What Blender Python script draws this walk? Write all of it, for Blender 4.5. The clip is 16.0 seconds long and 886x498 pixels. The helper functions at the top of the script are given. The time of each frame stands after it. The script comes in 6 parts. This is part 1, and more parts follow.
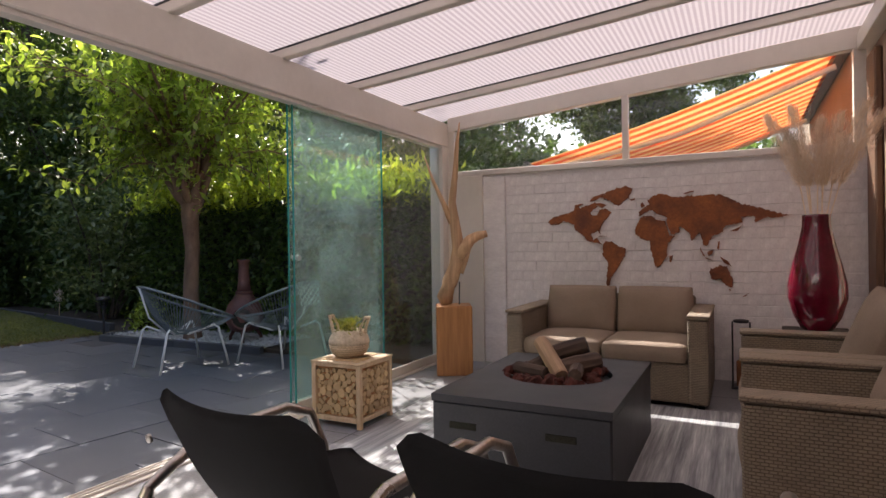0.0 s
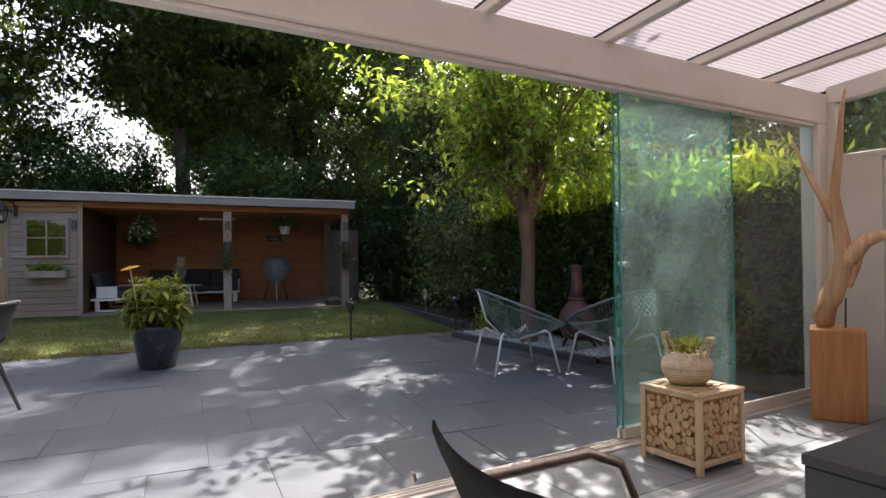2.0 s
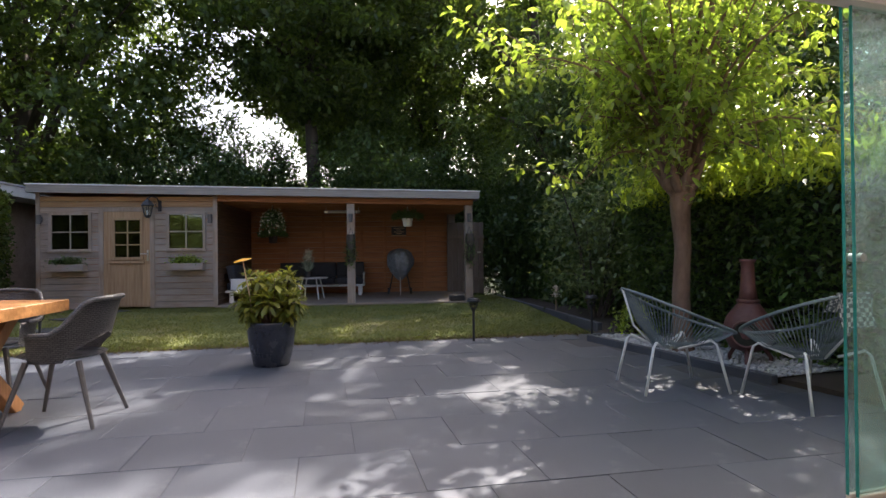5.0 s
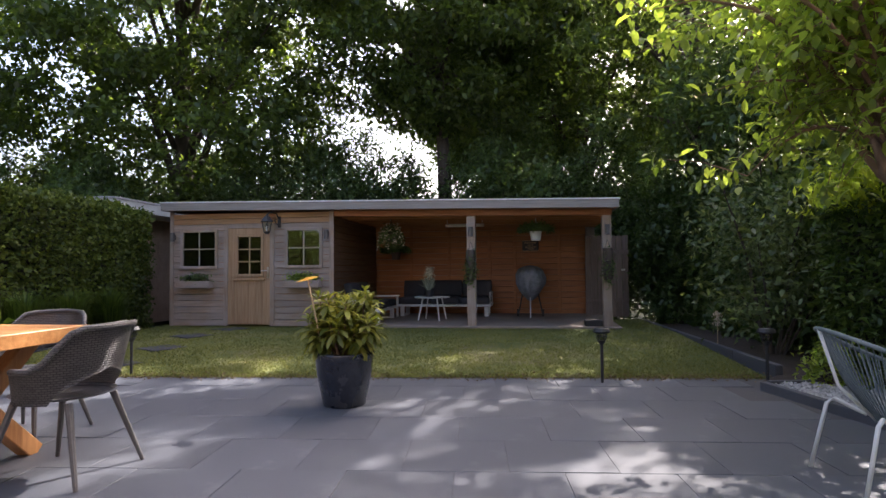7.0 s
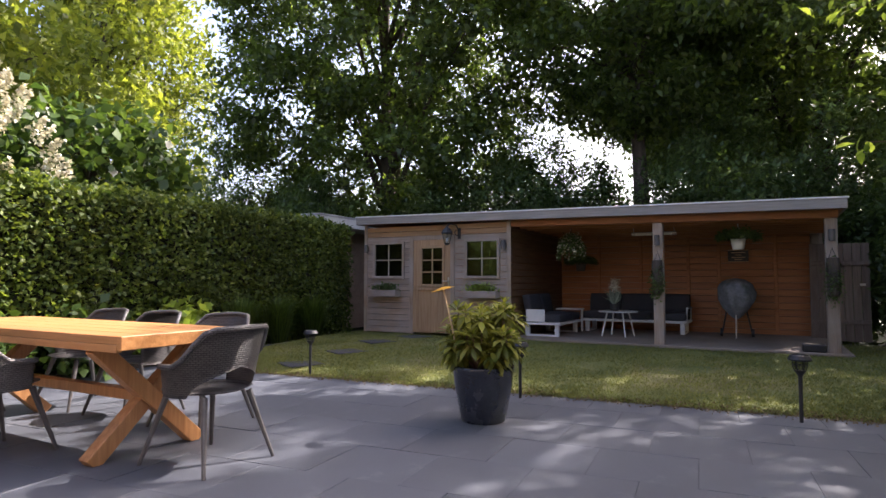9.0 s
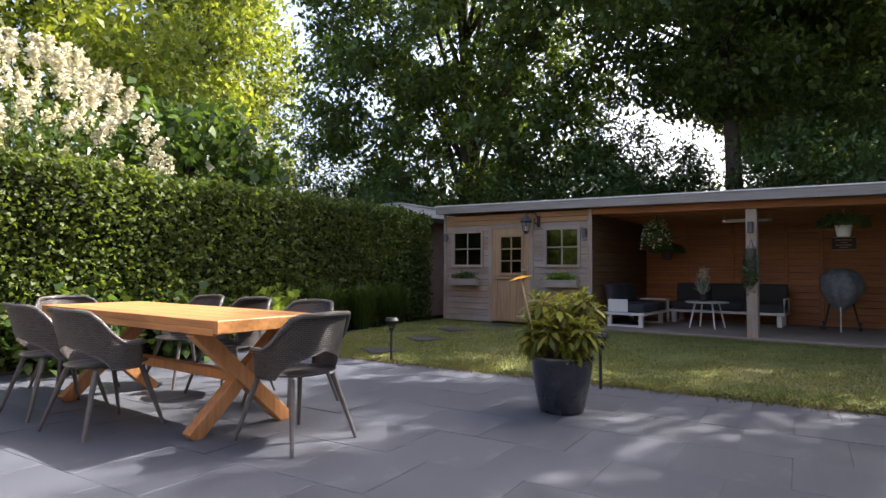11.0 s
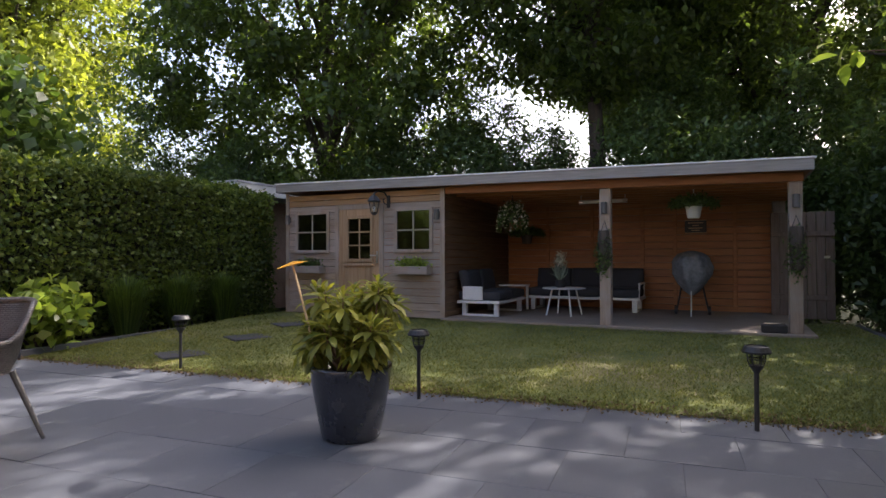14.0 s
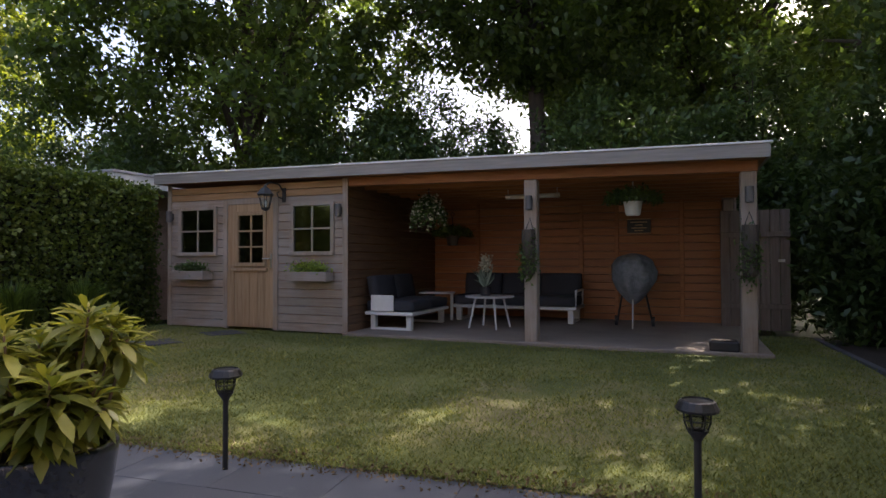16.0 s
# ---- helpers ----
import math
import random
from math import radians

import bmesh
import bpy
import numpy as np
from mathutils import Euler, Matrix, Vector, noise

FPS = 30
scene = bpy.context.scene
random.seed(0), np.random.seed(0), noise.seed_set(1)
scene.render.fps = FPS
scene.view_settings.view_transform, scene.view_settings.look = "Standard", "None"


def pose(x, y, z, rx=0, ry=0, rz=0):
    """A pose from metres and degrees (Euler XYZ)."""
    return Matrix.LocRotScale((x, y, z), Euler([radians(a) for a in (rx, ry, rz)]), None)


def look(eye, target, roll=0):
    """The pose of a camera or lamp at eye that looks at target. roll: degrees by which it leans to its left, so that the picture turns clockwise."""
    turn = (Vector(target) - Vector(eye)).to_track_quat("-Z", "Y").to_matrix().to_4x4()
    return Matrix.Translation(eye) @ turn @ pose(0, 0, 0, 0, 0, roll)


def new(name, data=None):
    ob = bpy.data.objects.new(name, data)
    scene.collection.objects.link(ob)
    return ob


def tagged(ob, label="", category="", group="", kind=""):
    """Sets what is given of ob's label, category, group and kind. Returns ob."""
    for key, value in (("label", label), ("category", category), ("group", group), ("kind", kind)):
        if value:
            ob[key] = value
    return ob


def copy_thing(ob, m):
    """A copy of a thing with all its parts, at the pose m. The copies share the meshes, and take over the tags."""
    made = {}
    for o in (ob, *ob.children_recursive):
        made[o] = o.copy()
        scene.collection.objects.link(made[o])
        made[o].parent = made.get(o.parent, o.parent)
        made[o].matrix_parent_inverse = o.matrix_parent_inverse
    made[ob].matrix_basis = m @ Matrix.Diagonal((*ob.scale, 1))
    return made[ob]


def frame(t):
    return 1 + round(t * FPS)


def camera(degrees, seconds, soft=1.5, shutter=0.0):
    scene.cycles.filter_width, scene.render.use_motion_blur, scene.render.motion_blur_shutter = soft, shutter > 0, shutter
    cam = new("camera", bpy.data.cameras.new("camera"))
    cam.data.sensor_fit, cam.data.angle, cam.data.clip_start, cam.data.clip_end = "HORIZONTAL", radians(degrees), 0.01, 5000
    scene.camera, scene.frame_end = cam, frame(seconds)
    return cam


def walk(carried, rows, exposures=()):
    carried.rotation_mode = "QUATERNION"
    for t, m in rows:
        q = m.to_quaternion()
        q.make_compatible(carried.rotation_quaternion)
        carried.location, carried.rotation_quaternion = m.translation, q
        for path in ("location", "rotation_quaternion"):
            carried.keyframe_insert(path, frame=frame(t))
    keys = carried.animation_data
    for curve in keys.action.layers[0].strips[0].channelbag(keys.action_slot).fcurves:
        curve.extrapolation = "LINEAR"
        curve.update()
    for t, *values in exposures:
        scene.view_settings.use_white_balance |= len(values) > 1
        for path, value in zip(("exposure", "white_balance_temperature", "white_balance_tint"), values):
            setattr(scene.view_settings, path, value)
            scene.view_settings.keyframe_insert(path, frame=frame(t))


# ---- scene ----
cam = camera(73.8, 16.0)
PATH = [
    (0, (0.282, -0.1, 1.12), (0.081, 1.89, 1.113), -0.8),
    (0.5, (0.278, 0.053, 1.116), (-0.105, 2.016, 1.111), -0.7),
    (1, (0.277, 0.175, 1.142), (-0.477, 2.028, 1.131), -1.1),
    (1.5, (0.246, 0.289, 1.142), (-0.82, 1.981, 1.141), -0.8),
    (2, (0.239, 0.32, 1.122), (-1.001, 1.889, 1.147), -0.7),
    (2.5, (0.242, 0.322, 1.119), (-1.101, 1.804, 1.153), -0.7),
    (3, (0.234, 0.33, 1.117), (-1.166, 1.758, 1.153), -0.6),
    (5.5, (-0.542, 1.146, 1.099), (-2.141, 2.347, 1.114), -0.6),
    (6, (-0.782, 1.41, 1.111), (-2.447, 2.517, 1.141), -0.5),
    (6.5, (-0.963, 1.709, 1.111), (-2.7, 2.7, 1.163), -0.5),
    (7, (-1.09, 1.988, 1.106), (-2.905, 2.825, 1.179), -0.5),
    (7.5, (-1.195, 2.265, 1.112), (-3.085, 2.915, 1.207), -0.3),
    (8, (-1.236, 2.426, 1.092), (-3.18, 2.884, 1.203), -0.1),
    (8.5, (-1.228, 2.535, 1.091), (-3.205, 2.812, 1.206), 0.0),
    (9, (-1.204, 2.612, 1.094), (-3.195, 2.768, 1.209), 0.2),
    (9.5, (-1.172, 2.632, 1.094), (-3.167, 2.697, 1.209), 0.4),
    (10, (-1.163, 2.622, 1.097), (-3.159, 2.601, 1.21), 0.5),
    (12.5, (-1.444, 2.805, 1.084), (-3.437, 2.647, 1.131), 0.2),
    (13, (-1.661, 2.977, 1.073), (-3.66, 2.951, 1.112), 0.1),
    (13.5, (-1.982, 3.207, 1.092), (-3.976, 3.358, 1.122), -0.2),
    (14, (-2.29, 3.41, 1.083), (-4.274, 3.663, 1.114), -0.1),
    (14.5, (-2.604, 3.644, 1.093), (-4.577, 3.968, 1.124), -0.2),
    (15, (-2.914, 3.908, 1.122), (-4.88, 4.276, 1.149), -0.4),
    (15.5, (-3.234, 4.128, 1.099), (-5.197, 4.511, 1.133), -0.1),
    (16, (-3.525, 4.331, 1.108), (-5.488, 4.715, 1.145), -0.1),
]
walk(cam, [(t, look(eye, target, roll)) for t, eye, target, roll in PATH],
     [(0.0, 1.55, 6350, 17), (3.0, 1.75, 6250, 14), (5.5, 1.88, 6500, 17), (7.0, 2.02, 6500, 20), (9.0, 1.9, 6450, 22), (10.0, 1.92, 6450, 20), (12.5, 1.9, 6450, 17), (14.5, 1.86, 6650, 19), (16.0, 1.76, 6700, 20)])

# ---- world, sun ----
TO_SUN = Vector((-0.38, 0.68, 0.785)).normalized()
world = bpy.data.worlds.new("sky")
scene.world = world
world.use_nodes = True
wn = world.node_tree.nodes
sky = wn.new("ShaderNodeTexSky")
sky.sky_type, sky.sun_disc = 'NISHITA', False
sky.air_density, sky.dust_density, sky.ozone_density = 1.0, 5.0, 0.4
sky.sun_elevation, sky.sun_rotation = math.asin(TO_SUN.z), radians(331)
world.node_tree.links.new(sky.outputs[0], wn["Background"].inputs[0])
wn["Background"].inputs[1].default_value = 0.13
sun = new("sun", bpy.data.lights.new("sun", 'SUN'))
sun.data.energy, sun.data.angle, sun.data.color = 3.9, radians(0.55), (1.0, 0.95, 0.86)
sun.matrix_world = look(TO_SUN * 40, (0, 0, 0))
rng = np.random.default_rng(7)


# ---- materials ----
def nodes_of(name):
    m = bpy.data.materials.new(name)
    m.use_nodes = True
    nt = m.node_tree
    return m, nt.nodes, nt.links, nt.nodes["Principled BSDF"]


def coords(n, l, scale, kind="Object"):
    tc, mp = n.new("ShaderNodeTexCoord"), n.new("ShaderNodeMapping")
    mp.inputs["Scale"].default_value = scale if hasattr(scale, "__len__") else (scale,) * 3
    l.new(tc.outputs[kind], mp.inputs[0])
    return mp.outputs[0]


def noise_of(n, l, vec, scale, detail=6.0, rough=0.6):
    t = n.new("ShaderNodeTexNoise")
    t.inputs["Scale"].default_value, t.inputs["Detail"].default_value, t.inputs["Roughness"].default_value = scale, detail, rough
    l.new(vec, t.inputs["Vector"])
    return t.outputs["Fac"]


def ramp_of(n, l, fac, stops):
    r = n.new("ShaderNodeValToRGB")
    while len(r.color_ramp.elements) < len(stops):
        r.color_ramp.elements.new(0.5)
    for e, (p, c) in zip(r.color_ramp.elements, stops):
        e.position, e.color = p, (*c, 1)
    l.new(fac, r.inputs[0])
    return r.outputs[0]


def mix_of(n, l, fac, a, b, mode='MIX'):
    m = n.new("ShaderNodeMix")
    m.data_type, m.blend_type = 'RGBA', mode
    for k, v in ((0, fac), (6, a), (7, b)):
        if hasattr(v, "links"):
            l.new(v, m.inputs[k])
        else:
            m.inputs[k].default_value = v if k == 0 else (*v, 1)
    return m.outputs[2]


def bump_of(n, l, height, b, strength, dist=0.01):
    u = n.new("ShaderNodeBump")
    u.inputs["Strength"].default_value, u.inputs["Distance"].default_value = strength, dist
    l.new(height, u.inputs["Height"])
    l.new(u.outputs[0], b.inputs["Normal"])


def surface(name, dark, light, rough=0.6, scale=(1, 1, 1), grain=60.0, blotch=3.0, bump=0.2, metal=0.0, vary=0.0, coat=0.0, stain=None, fleck=0.75):
    """Two scales of noise between two colours, grain in the relief; vary: how much each object differs."""
    m, n, l, b = nodes_of(name)
    v = coords(n, l, scale)
    big, fine = noise_of(n, l, v, blotch), noise_of(n, l, v, grain, 4)
    col = ramp_of(n, l, big, [(0.3, dark), (0.7, light)])
    g = ramp_of(n, l, fine, [(0.3, (0.72,) * 3), (0.7, (1.12,) * 3)])
    col = mix_of(n, l, fleck, col, g, 'MULTIPLY')
    if stain:
        st = ramp_of(n, l, noise_of(n, l, v, blotch * 0.45, 8, 0.7), [(0.5, (0, 0, 0)), (0.66, (1, 1, 1))])
        col = mix_of(n, l, st, col, stain)
    if vary:
        oi = n.new("ShaderNodeObjectInfo")
        tone = ramp_of(n, l, oi.outputs["Random"], [(0.0, (1 - vary,) * 3), (1.0, (1 + vary,) * 3)])
        col = mix_of(n, l, 1.0, col, tone, 'MULTIPLY')
    l.new(col, b.inputs["Base Color"])
    rr = ramp_of(n, l, big, [(0.2, (max(rough - 0.1, 0.03),) * 3), (0.8, (min(rough + 0.1, 1),) * 3)])
    l.new(rr, b.inputs["Roughness"])
    b.inputs["Metallic"].default_value = metal
    b.inputs["Coat Weight"].default_value = coat
    if bump:
        bump_of(n, l, fine, b, bump)
    return m


def wood(name, dark, light, axis=0, rough=0.55, vary=0.12, grey=None):
    """Grain drawn out along one axis."""
    m, n, l, b = nodes_of(name)
    sc = [14.0, 14.0, 14.0]
    sc[axis] = 0.9
    v = coords(n, l, sc)
    g = noise_of(n, l, v, 2.2, 8, 0.65)
    col = ramp_of(n, l, g, [(0.3, dark), (0.5, tuple((p + q) / 2 for p, q in zip(dark, light))), (0.68, light)])
    blot = noise_of(n, l, coords(n, l, 1.0), 2.0)
    if grey:
        f = ramp_of(n, l, blot, [(0.38, (0, 0, 0)), (0.62, (1, 1, 1))])
        col = mix_of(n, l, f, col, mix_of(n, l, 0.5, col, grey))
    oi = n.new("ShaderNodeObjectInfo")
    tone = ramp_of(n, l, oi.outputs["Random"], [(0.0, (1 - vary,) * 3), (1.0, (1 + vary,) * 3)])
    col = mix_of(n, l, 1.0, col, tone, 'MULTIPLY')
    l.new(col, b.inputs["Base Color"])
    b.inputs["Roughness"].default_value = rough
    bump_of(n, l, g, b, 0.25, 0.004)
    return m


def leafy(name, dark, light, trans=0.45, rough=0.45, glow=1.25, through_tint=(1.25, 1.2, 0.55)):
    """Leaf: each one its own tone, glossy top, light passing through."""
    m, n, l, b = nodes_of(name)
    geo = n.new("ShaderNodeNewGeometry")
    col = ramp_of(n, l, geo.outputs["Random Per Island"], [(0.0, dark), (0.75, light), (1.0, tuple(min(c * 1.35, 1) for c in light))])
    big = noise_of(n, l, coords(n, l, 1.0), 0.6, 3)
    col = mix_of(n, l, 0.8, col, ramp_of(n, l, big, [(0.3, (0.6,) * 3), (0.7, (1.25,) * 3)]), 'MULTIPLY')
    l.new(col, b.inputs["Base Color"])
    b.inputs["Roughness"].default_value = rough
    tr = n.new("ShaderNodeBsdfTranslucent")
    l.new(mix_of(n, l, 1.0, col, tuple(glow * q for q in through_tint), 'MULTIPLY'), tr.inputs["Color"])
    ms = n.new("ShaderNodeMixShader")
    ms.inputs[0].default_value = trans
    l.new(b.outputs[0], ms.inputs[1])
    l.new(tr.outputs[0], ms.inputs[2])
    l.new(ms.outputs[0], n["Material Output"].inputs[0])
    return m


def glassy(name, tint, rough=0.0, veil=0.0, mirror=0.035):
    """Thin glass; the last but one value: how much pale haze imitates reflections."""
    m, n, l, b = nodes_of(name)
    tp, gl, ms, fr = n.new("ShaderNodeBsdfTransparent"), n.new("ShaderNodeBsdfGlossy"), n.new("ShaderNodeMixShader"), n.new("ShaderNodeLayerWeight")
    pw, ad = n.new("ShaderNodeMath"), n.new("ShaderNodeMath")
    pw.operation, pw.inputs[1].default_value = 'POWER', 4.5
    ad.operation, ad.inputs[1].default_value, ad.inputs[2].default_value = 'MULTIPLY_ADD', 0.8, mirror
    tp.inputs[0].default_value = (*tint, 1)
    gl.inputs["Roughness"].default_value = rough
    l.new(fr.outputs["Facing"], pw.inputs[0])
    l.new(pw.outputs[0], ad.inputs[0])
    l.new(ad.outputs[0], ms.inputs[0])
    l.new(tp.outputs[0], ms.inputs[1])
    l.new(gl.outputs[0], ms.inputs[2])
    last = ms
    if veil:
        # pale diffuse layer in place of the bright roof and wall mirrored here
        df, mf = n.new("ShaderNodeBsdfDiffuse"), n.new("ShaderNodeMixShader")
        df.inputs[0].default_value = (0.75, 0.85, 0.84, 1)
        cl = ramp_of(n, l, noise_of(n, l, coords(n, l, 1.0), 2.5, 5), [(0.3, (veil * 0.85,) * 3), (0.7, (veil * 1.15,) * 3)])
        l.new(cl, mf.inputs[0])
        l.new(ms.outputs[0], mf.inputs[1])
        l.new(df.outputs[0], mf.inputs[2])
        last = mf
    l.new(last.outputs[0], n["Material Output"].inputs[0])
    return m


def woven(name, dark, light, pitch=0.012, rough=0.6, around=0.0):
    """Over-and-under weave; around: the radius of a round shell."""
    m, n, l, b = nodes_of(name)
    v = coords(n, l, 1.0)
    sp, cb, ma = n.new("ShaderNodeSeparateXYZ"), n.new("ShaderNodeCombineXYZ"), n.new("ShaderNodeMath")
    l.new(v, sp.inputs[0])
    ma.operation = 'ARCTAN2' if around else 'ADD'
    l.new(sp.outputs[0], ma.inputs[0])
    l.new(sp.outputs[1], ma.inputs[1])
    mu = n.new("ShaderNodeMath")
    mu.operation, mu.inputs[1].default_value = 'MULTIPLY', around or 1.0
    l.new(ma.outputs[0], mu.inputs[0])
    l.new(mu.outputs[0], cb.inputs[0])
    l.new(sp.outputs[2], cb.inputs[1])
    br = n.new("ShaderNodeTexBrick")
    for key, val in (("Scale", 1.0), ("Brick Width", pitch * 2.2), ("Row Height", pitch), ("Mortar Size", pitch * 0.2), ("Mortar Smooth", 0.9)):
        br.inputs[key].default_value = val
    br.inputs["Color1"].default_value, br.inputs["Color2"].default_value, br.inputs["Mortar"].default_value = (1, 1, 1, 1), (0.6, 0.6, 0.6, 1), (0, 0, 0, 1)
    l.new(cb.outputs[0], br.inputs["Vector"])
    f = br.outputs["Color"]
    nz = noise_of(n, l, v, 9.0)
    col = ramp_of(n, l, f, [(0.2, dark), (0.75, light)])
    col = mix_of(n, l, 0.6, col, ramp_of(n, l, nz, [(0.3, (0.75,) * 3), (0.7, (1.15,) * 3)]), 'MULTIPLY')
    l.new(col, b.inputs["Base Color"])
    b.inputs["Roughness"].default_value = rough
    bump_of(n, l, f, b, 0.9, 0.006)
    return m


def striped(name, a, c, period, axis='X', soft=0.02, duty=0.5, trans=0.0, rough=0.8, distort=0.0):
    m, n, l, b = nodes_of(name)
    v = coords(n, l, 1.0)
    w = n.new("ShaderNodeTexWave")
    w.bands_direction, w.inputs["Scale"].default_value = axis, 0.31416 / period
    w.inputs["Distortion"].default_value, w.inputs["Detail"].default_value, w.inputs["Detail Scale"].default_value = distort, 3.0, 0.6
    l.new(v, w.inputs[0])
    col = ramp_of(n, l, w.outputs[0], [(duty - soft, a), (duty + soft, c)])
    fine = noise_of(n, l, v, 220.0, 2)
    col = mix_of(n, l, 0.5, col, ramp_of(n, l, fine, [(0.3, (0.8,) * 3), (0.7, (1.1,) * 3)]), 'MULTIPLY')
    l.new(col, b.inputs["Base Color"])
    b.inputs["Roughness"].default_value = rough
    bump_of(n, l, fine, b, 0.15, 0.002)
    if trans:
        tr, ms = n.new("ShaderNodeBsdfTranslucent"), n.new("ShaderNodeMixShader")
        l.new(col, tr.inputs[0])
        ms.inputs[0].default_value = trans
        l.new(b.outputs[0], ms.inputs[1])
        l.new(tr.outputs[0], ms.inputs[2])
        l.new(ms.outputs[0], n["Material Output"].inputs[0])
    return m


PAVER = surface("paver_stone", (0.064, 0.072, 0.087), (0.096, 0.105, 0.124), 0.62, grain=140, blotch=2.2, bump=0.12, vary=0.1, stain=(0.165, 0.167, 0.178))
JOINT = surface("joint_sand", (0.075, 0.075, 0.078), (0.105, 0.104, 0.104), 0.9, grain=90)
SOIL = surface("soil", (0.035, 0.026, 0.018), (0.075, 0.055, 0.038), 0.95, grain=40, blotch=4, bump=0.8)
EARTH = surface("meadow_ground", (0.03, 0.045, 0.018), (0.06, 0.075, 0.03), 0.95, grain=20, blotch=0.4, bump=0.5)
TURF = surface("turf", (0.06, 0.085, 0.016), (0.15, 0.16, 0.038), 0.95, grain=70, blotch=1.3, bump=0.9, stain=(0.2, 0.17, 0.075))
GRAVEL = surface("gravel", (0.2, 0.2, 0.2), (0.5, 0.5, 0.5), 0.8, grain=50, blotch=30, bump=1.0)
WHITE = surface("white_powder_coat", (0.72, 0.7, 0.67), (0.8, 0.78, 0.75), 0.4, grain=30, blotch=1.5, bump=0.02, fleck=0.12)
CREAM = surface("cream_aluminium", (0.62, 0.57, 0.5), (0.72, 0.67, 0.6), 0.4, grain=25, blotch=1.2, bump=0.02, fleck=0.12)
WALLW = surface("white_painted_brick", (0.66, 0.62, 0.61), (0.8, 0.77, 0.75), 0.7, scale=(1, 1, 2.2), grain=22, blotch=4, bump=0.35, vary=0.03, fleck=0.35)
HOUSE = surface("house_brick", (0.3, 0.2, 0.14), (0.42, 0.3, 0.22), 0.8, grain=30, blotch=5, bump=0.6)
SHEDW = wood("weathered_board", (0.2, 0.14, 0.1), (0.36, 0.28, 0.22), 0, grey=(0.32, 0.3, 0.29))
SHEDV = wood("weathered_upright", (0.2, 0.14, 0.095), (0.36, 0.27, 0.2), 2, grey=(0.34, 0.32, 0.31))
SHEDTOP = wood("sheltered_board", (0.26, 0.145, 0.065), (0.42, 0.26, 0.135), 0)
# lounge side wall: its shadow is put into a darker wood colour
SHEDSIDE = wood("shaded_side_board", (0.1, 0.052, 0.028), (0.2, 0.115, 0.062), 1)
# gate wood darkened to carry the shade it stands in
GATEW = wood("shaded_gate_board", (0.09, 0.06, 0.042), (0.18, 0.135, 0.105), 2)
SHEDIN = wood("stained_inner_board", (0.24, 0.085, 0.022), (0.42, 0.17, 0.055), 0)
SHEDDOOR = wood("oiled_door_wood", (0.27, 0.165, 0.085), (0.42, 0.28, 0.165), 2)
FASCIA = wood("grey_fascia", (0.19, 0.175, 0.16), (0.31, 0.285, 0.26), 0)
ROOFING = surface("roofing_felt", (0.35, 0.35, 0.35), (0.5, 0.5, 0.5), 0.8, grain=120)
TABLEW = wood("oiled_table_wood", (0.36, 0.15, 0.045), (0.58, 0.29, 0.11), 1, rough=0.4)
LEGW = wood("oiled_leg_wood", (0.3, 0.13, 0.045), (0.5, 0.25, 0.1), 2, rough=0.45)
BLOCKW = wood("pedestal_wood", (0.3, 0.12, 0.035), (0.5, 0.23, 0.075), 2, rough=0.45)
DRIFT = wood("driftwood", (0.36, 0.2, 0.1), (0.66, 0.43, 0.24), 2, rough=0.6)
LOGW = surface("sawn_log", (0.42, 0.27, 0.12), (0.66, 0.47, 0.25), 0.6, grain=80, blotch=20, vary=0.18)
PALEW = wood("pale_frame_wood", (0.45, 0.31, 0.17), (0.66, 0.5, 0.32), 2)
BARK = surface("bark", (0.035, 0.027, 0.02), (0.1, 0.078, 0.06), 0.9, scale=(1, 1, 0.25), grain=25, blotch=6, bump=1.0)
BARKR = surface("reddish_bark", (0.13, 0.075, 0.05), (0.26, 0.17, 0.12), 0.9, scale=(1, 1, 0.4), grain=25, blotch=8, bump=1.0)
WICKERD = woven("dark_wicker", (0.012, 0.011, 0.011), (0.13, 0.12, 0.115), 0.0125, 0.35, 0.27)
WICKERB = woven("beige_wicker", (0.135, 0.1, 0.066), (0.29, 0.225, 0.155), 0.011, 0.6)
RAFFIA = woven("raffia", (0.4, 0.29, 0.17), (0.68, 0.54, 0.36), 0.014, 0.8)
TAUPE = surface("taupe_cloth", (0.25, 0.185, 0.13), (0.33, 0.25, 0.185), 0.9, grain=260, blotch=3, bump=0.3)
CANVAS = surface("black_sling", (0.007, 0.0065, 0.008), (0.014, 0.013, 0.015), 0.75, grain=300, blotch=3, bump=0.3)
CHARCUSH = surface("charcoal_cloth", (0.03, 0.031, 0.036), (0.05, 0.051, 0.058), 0.9, grain=260, bump=0.3)
CONCRETE = surface("dark_concrete", (0.06, 0.062, 0.072), (0.085, 0.088, 0.1), 0.6, grain=90, blotch=3, bump=0.12)
FIRECON = surface("anthracite_concrete", (0.026, 0.028, 0.034), (0.042, 0.045, 0.053), 0.45, grain=90, blotch=3, bump=0.1)
BLACKM = surface("black_metal", (0.012, 0.012, 0.014), (0.03, 0.03, 0.033), 0.5, grain=120, bump=0.1)
GREYLEG = surface("grey_leg_metal", (0.07, 0.065, 0.062), (0.12, 0.11, 0.105), 0.5, grain=60, bump=0.05)
STEEL = surface("brushed_steel", (0.45, 0.42, 0.38), (0.62, 0.58, 0.53), 0.3, grain=80, bump=0.05, metal=1.0)
WMETAL = surface("white_lacquer_metal", (0.62, 0.62, 0.6), (0.75, 0.75, 0.73), 0.35, grain=40, bump=0.02, fleck=0.15)
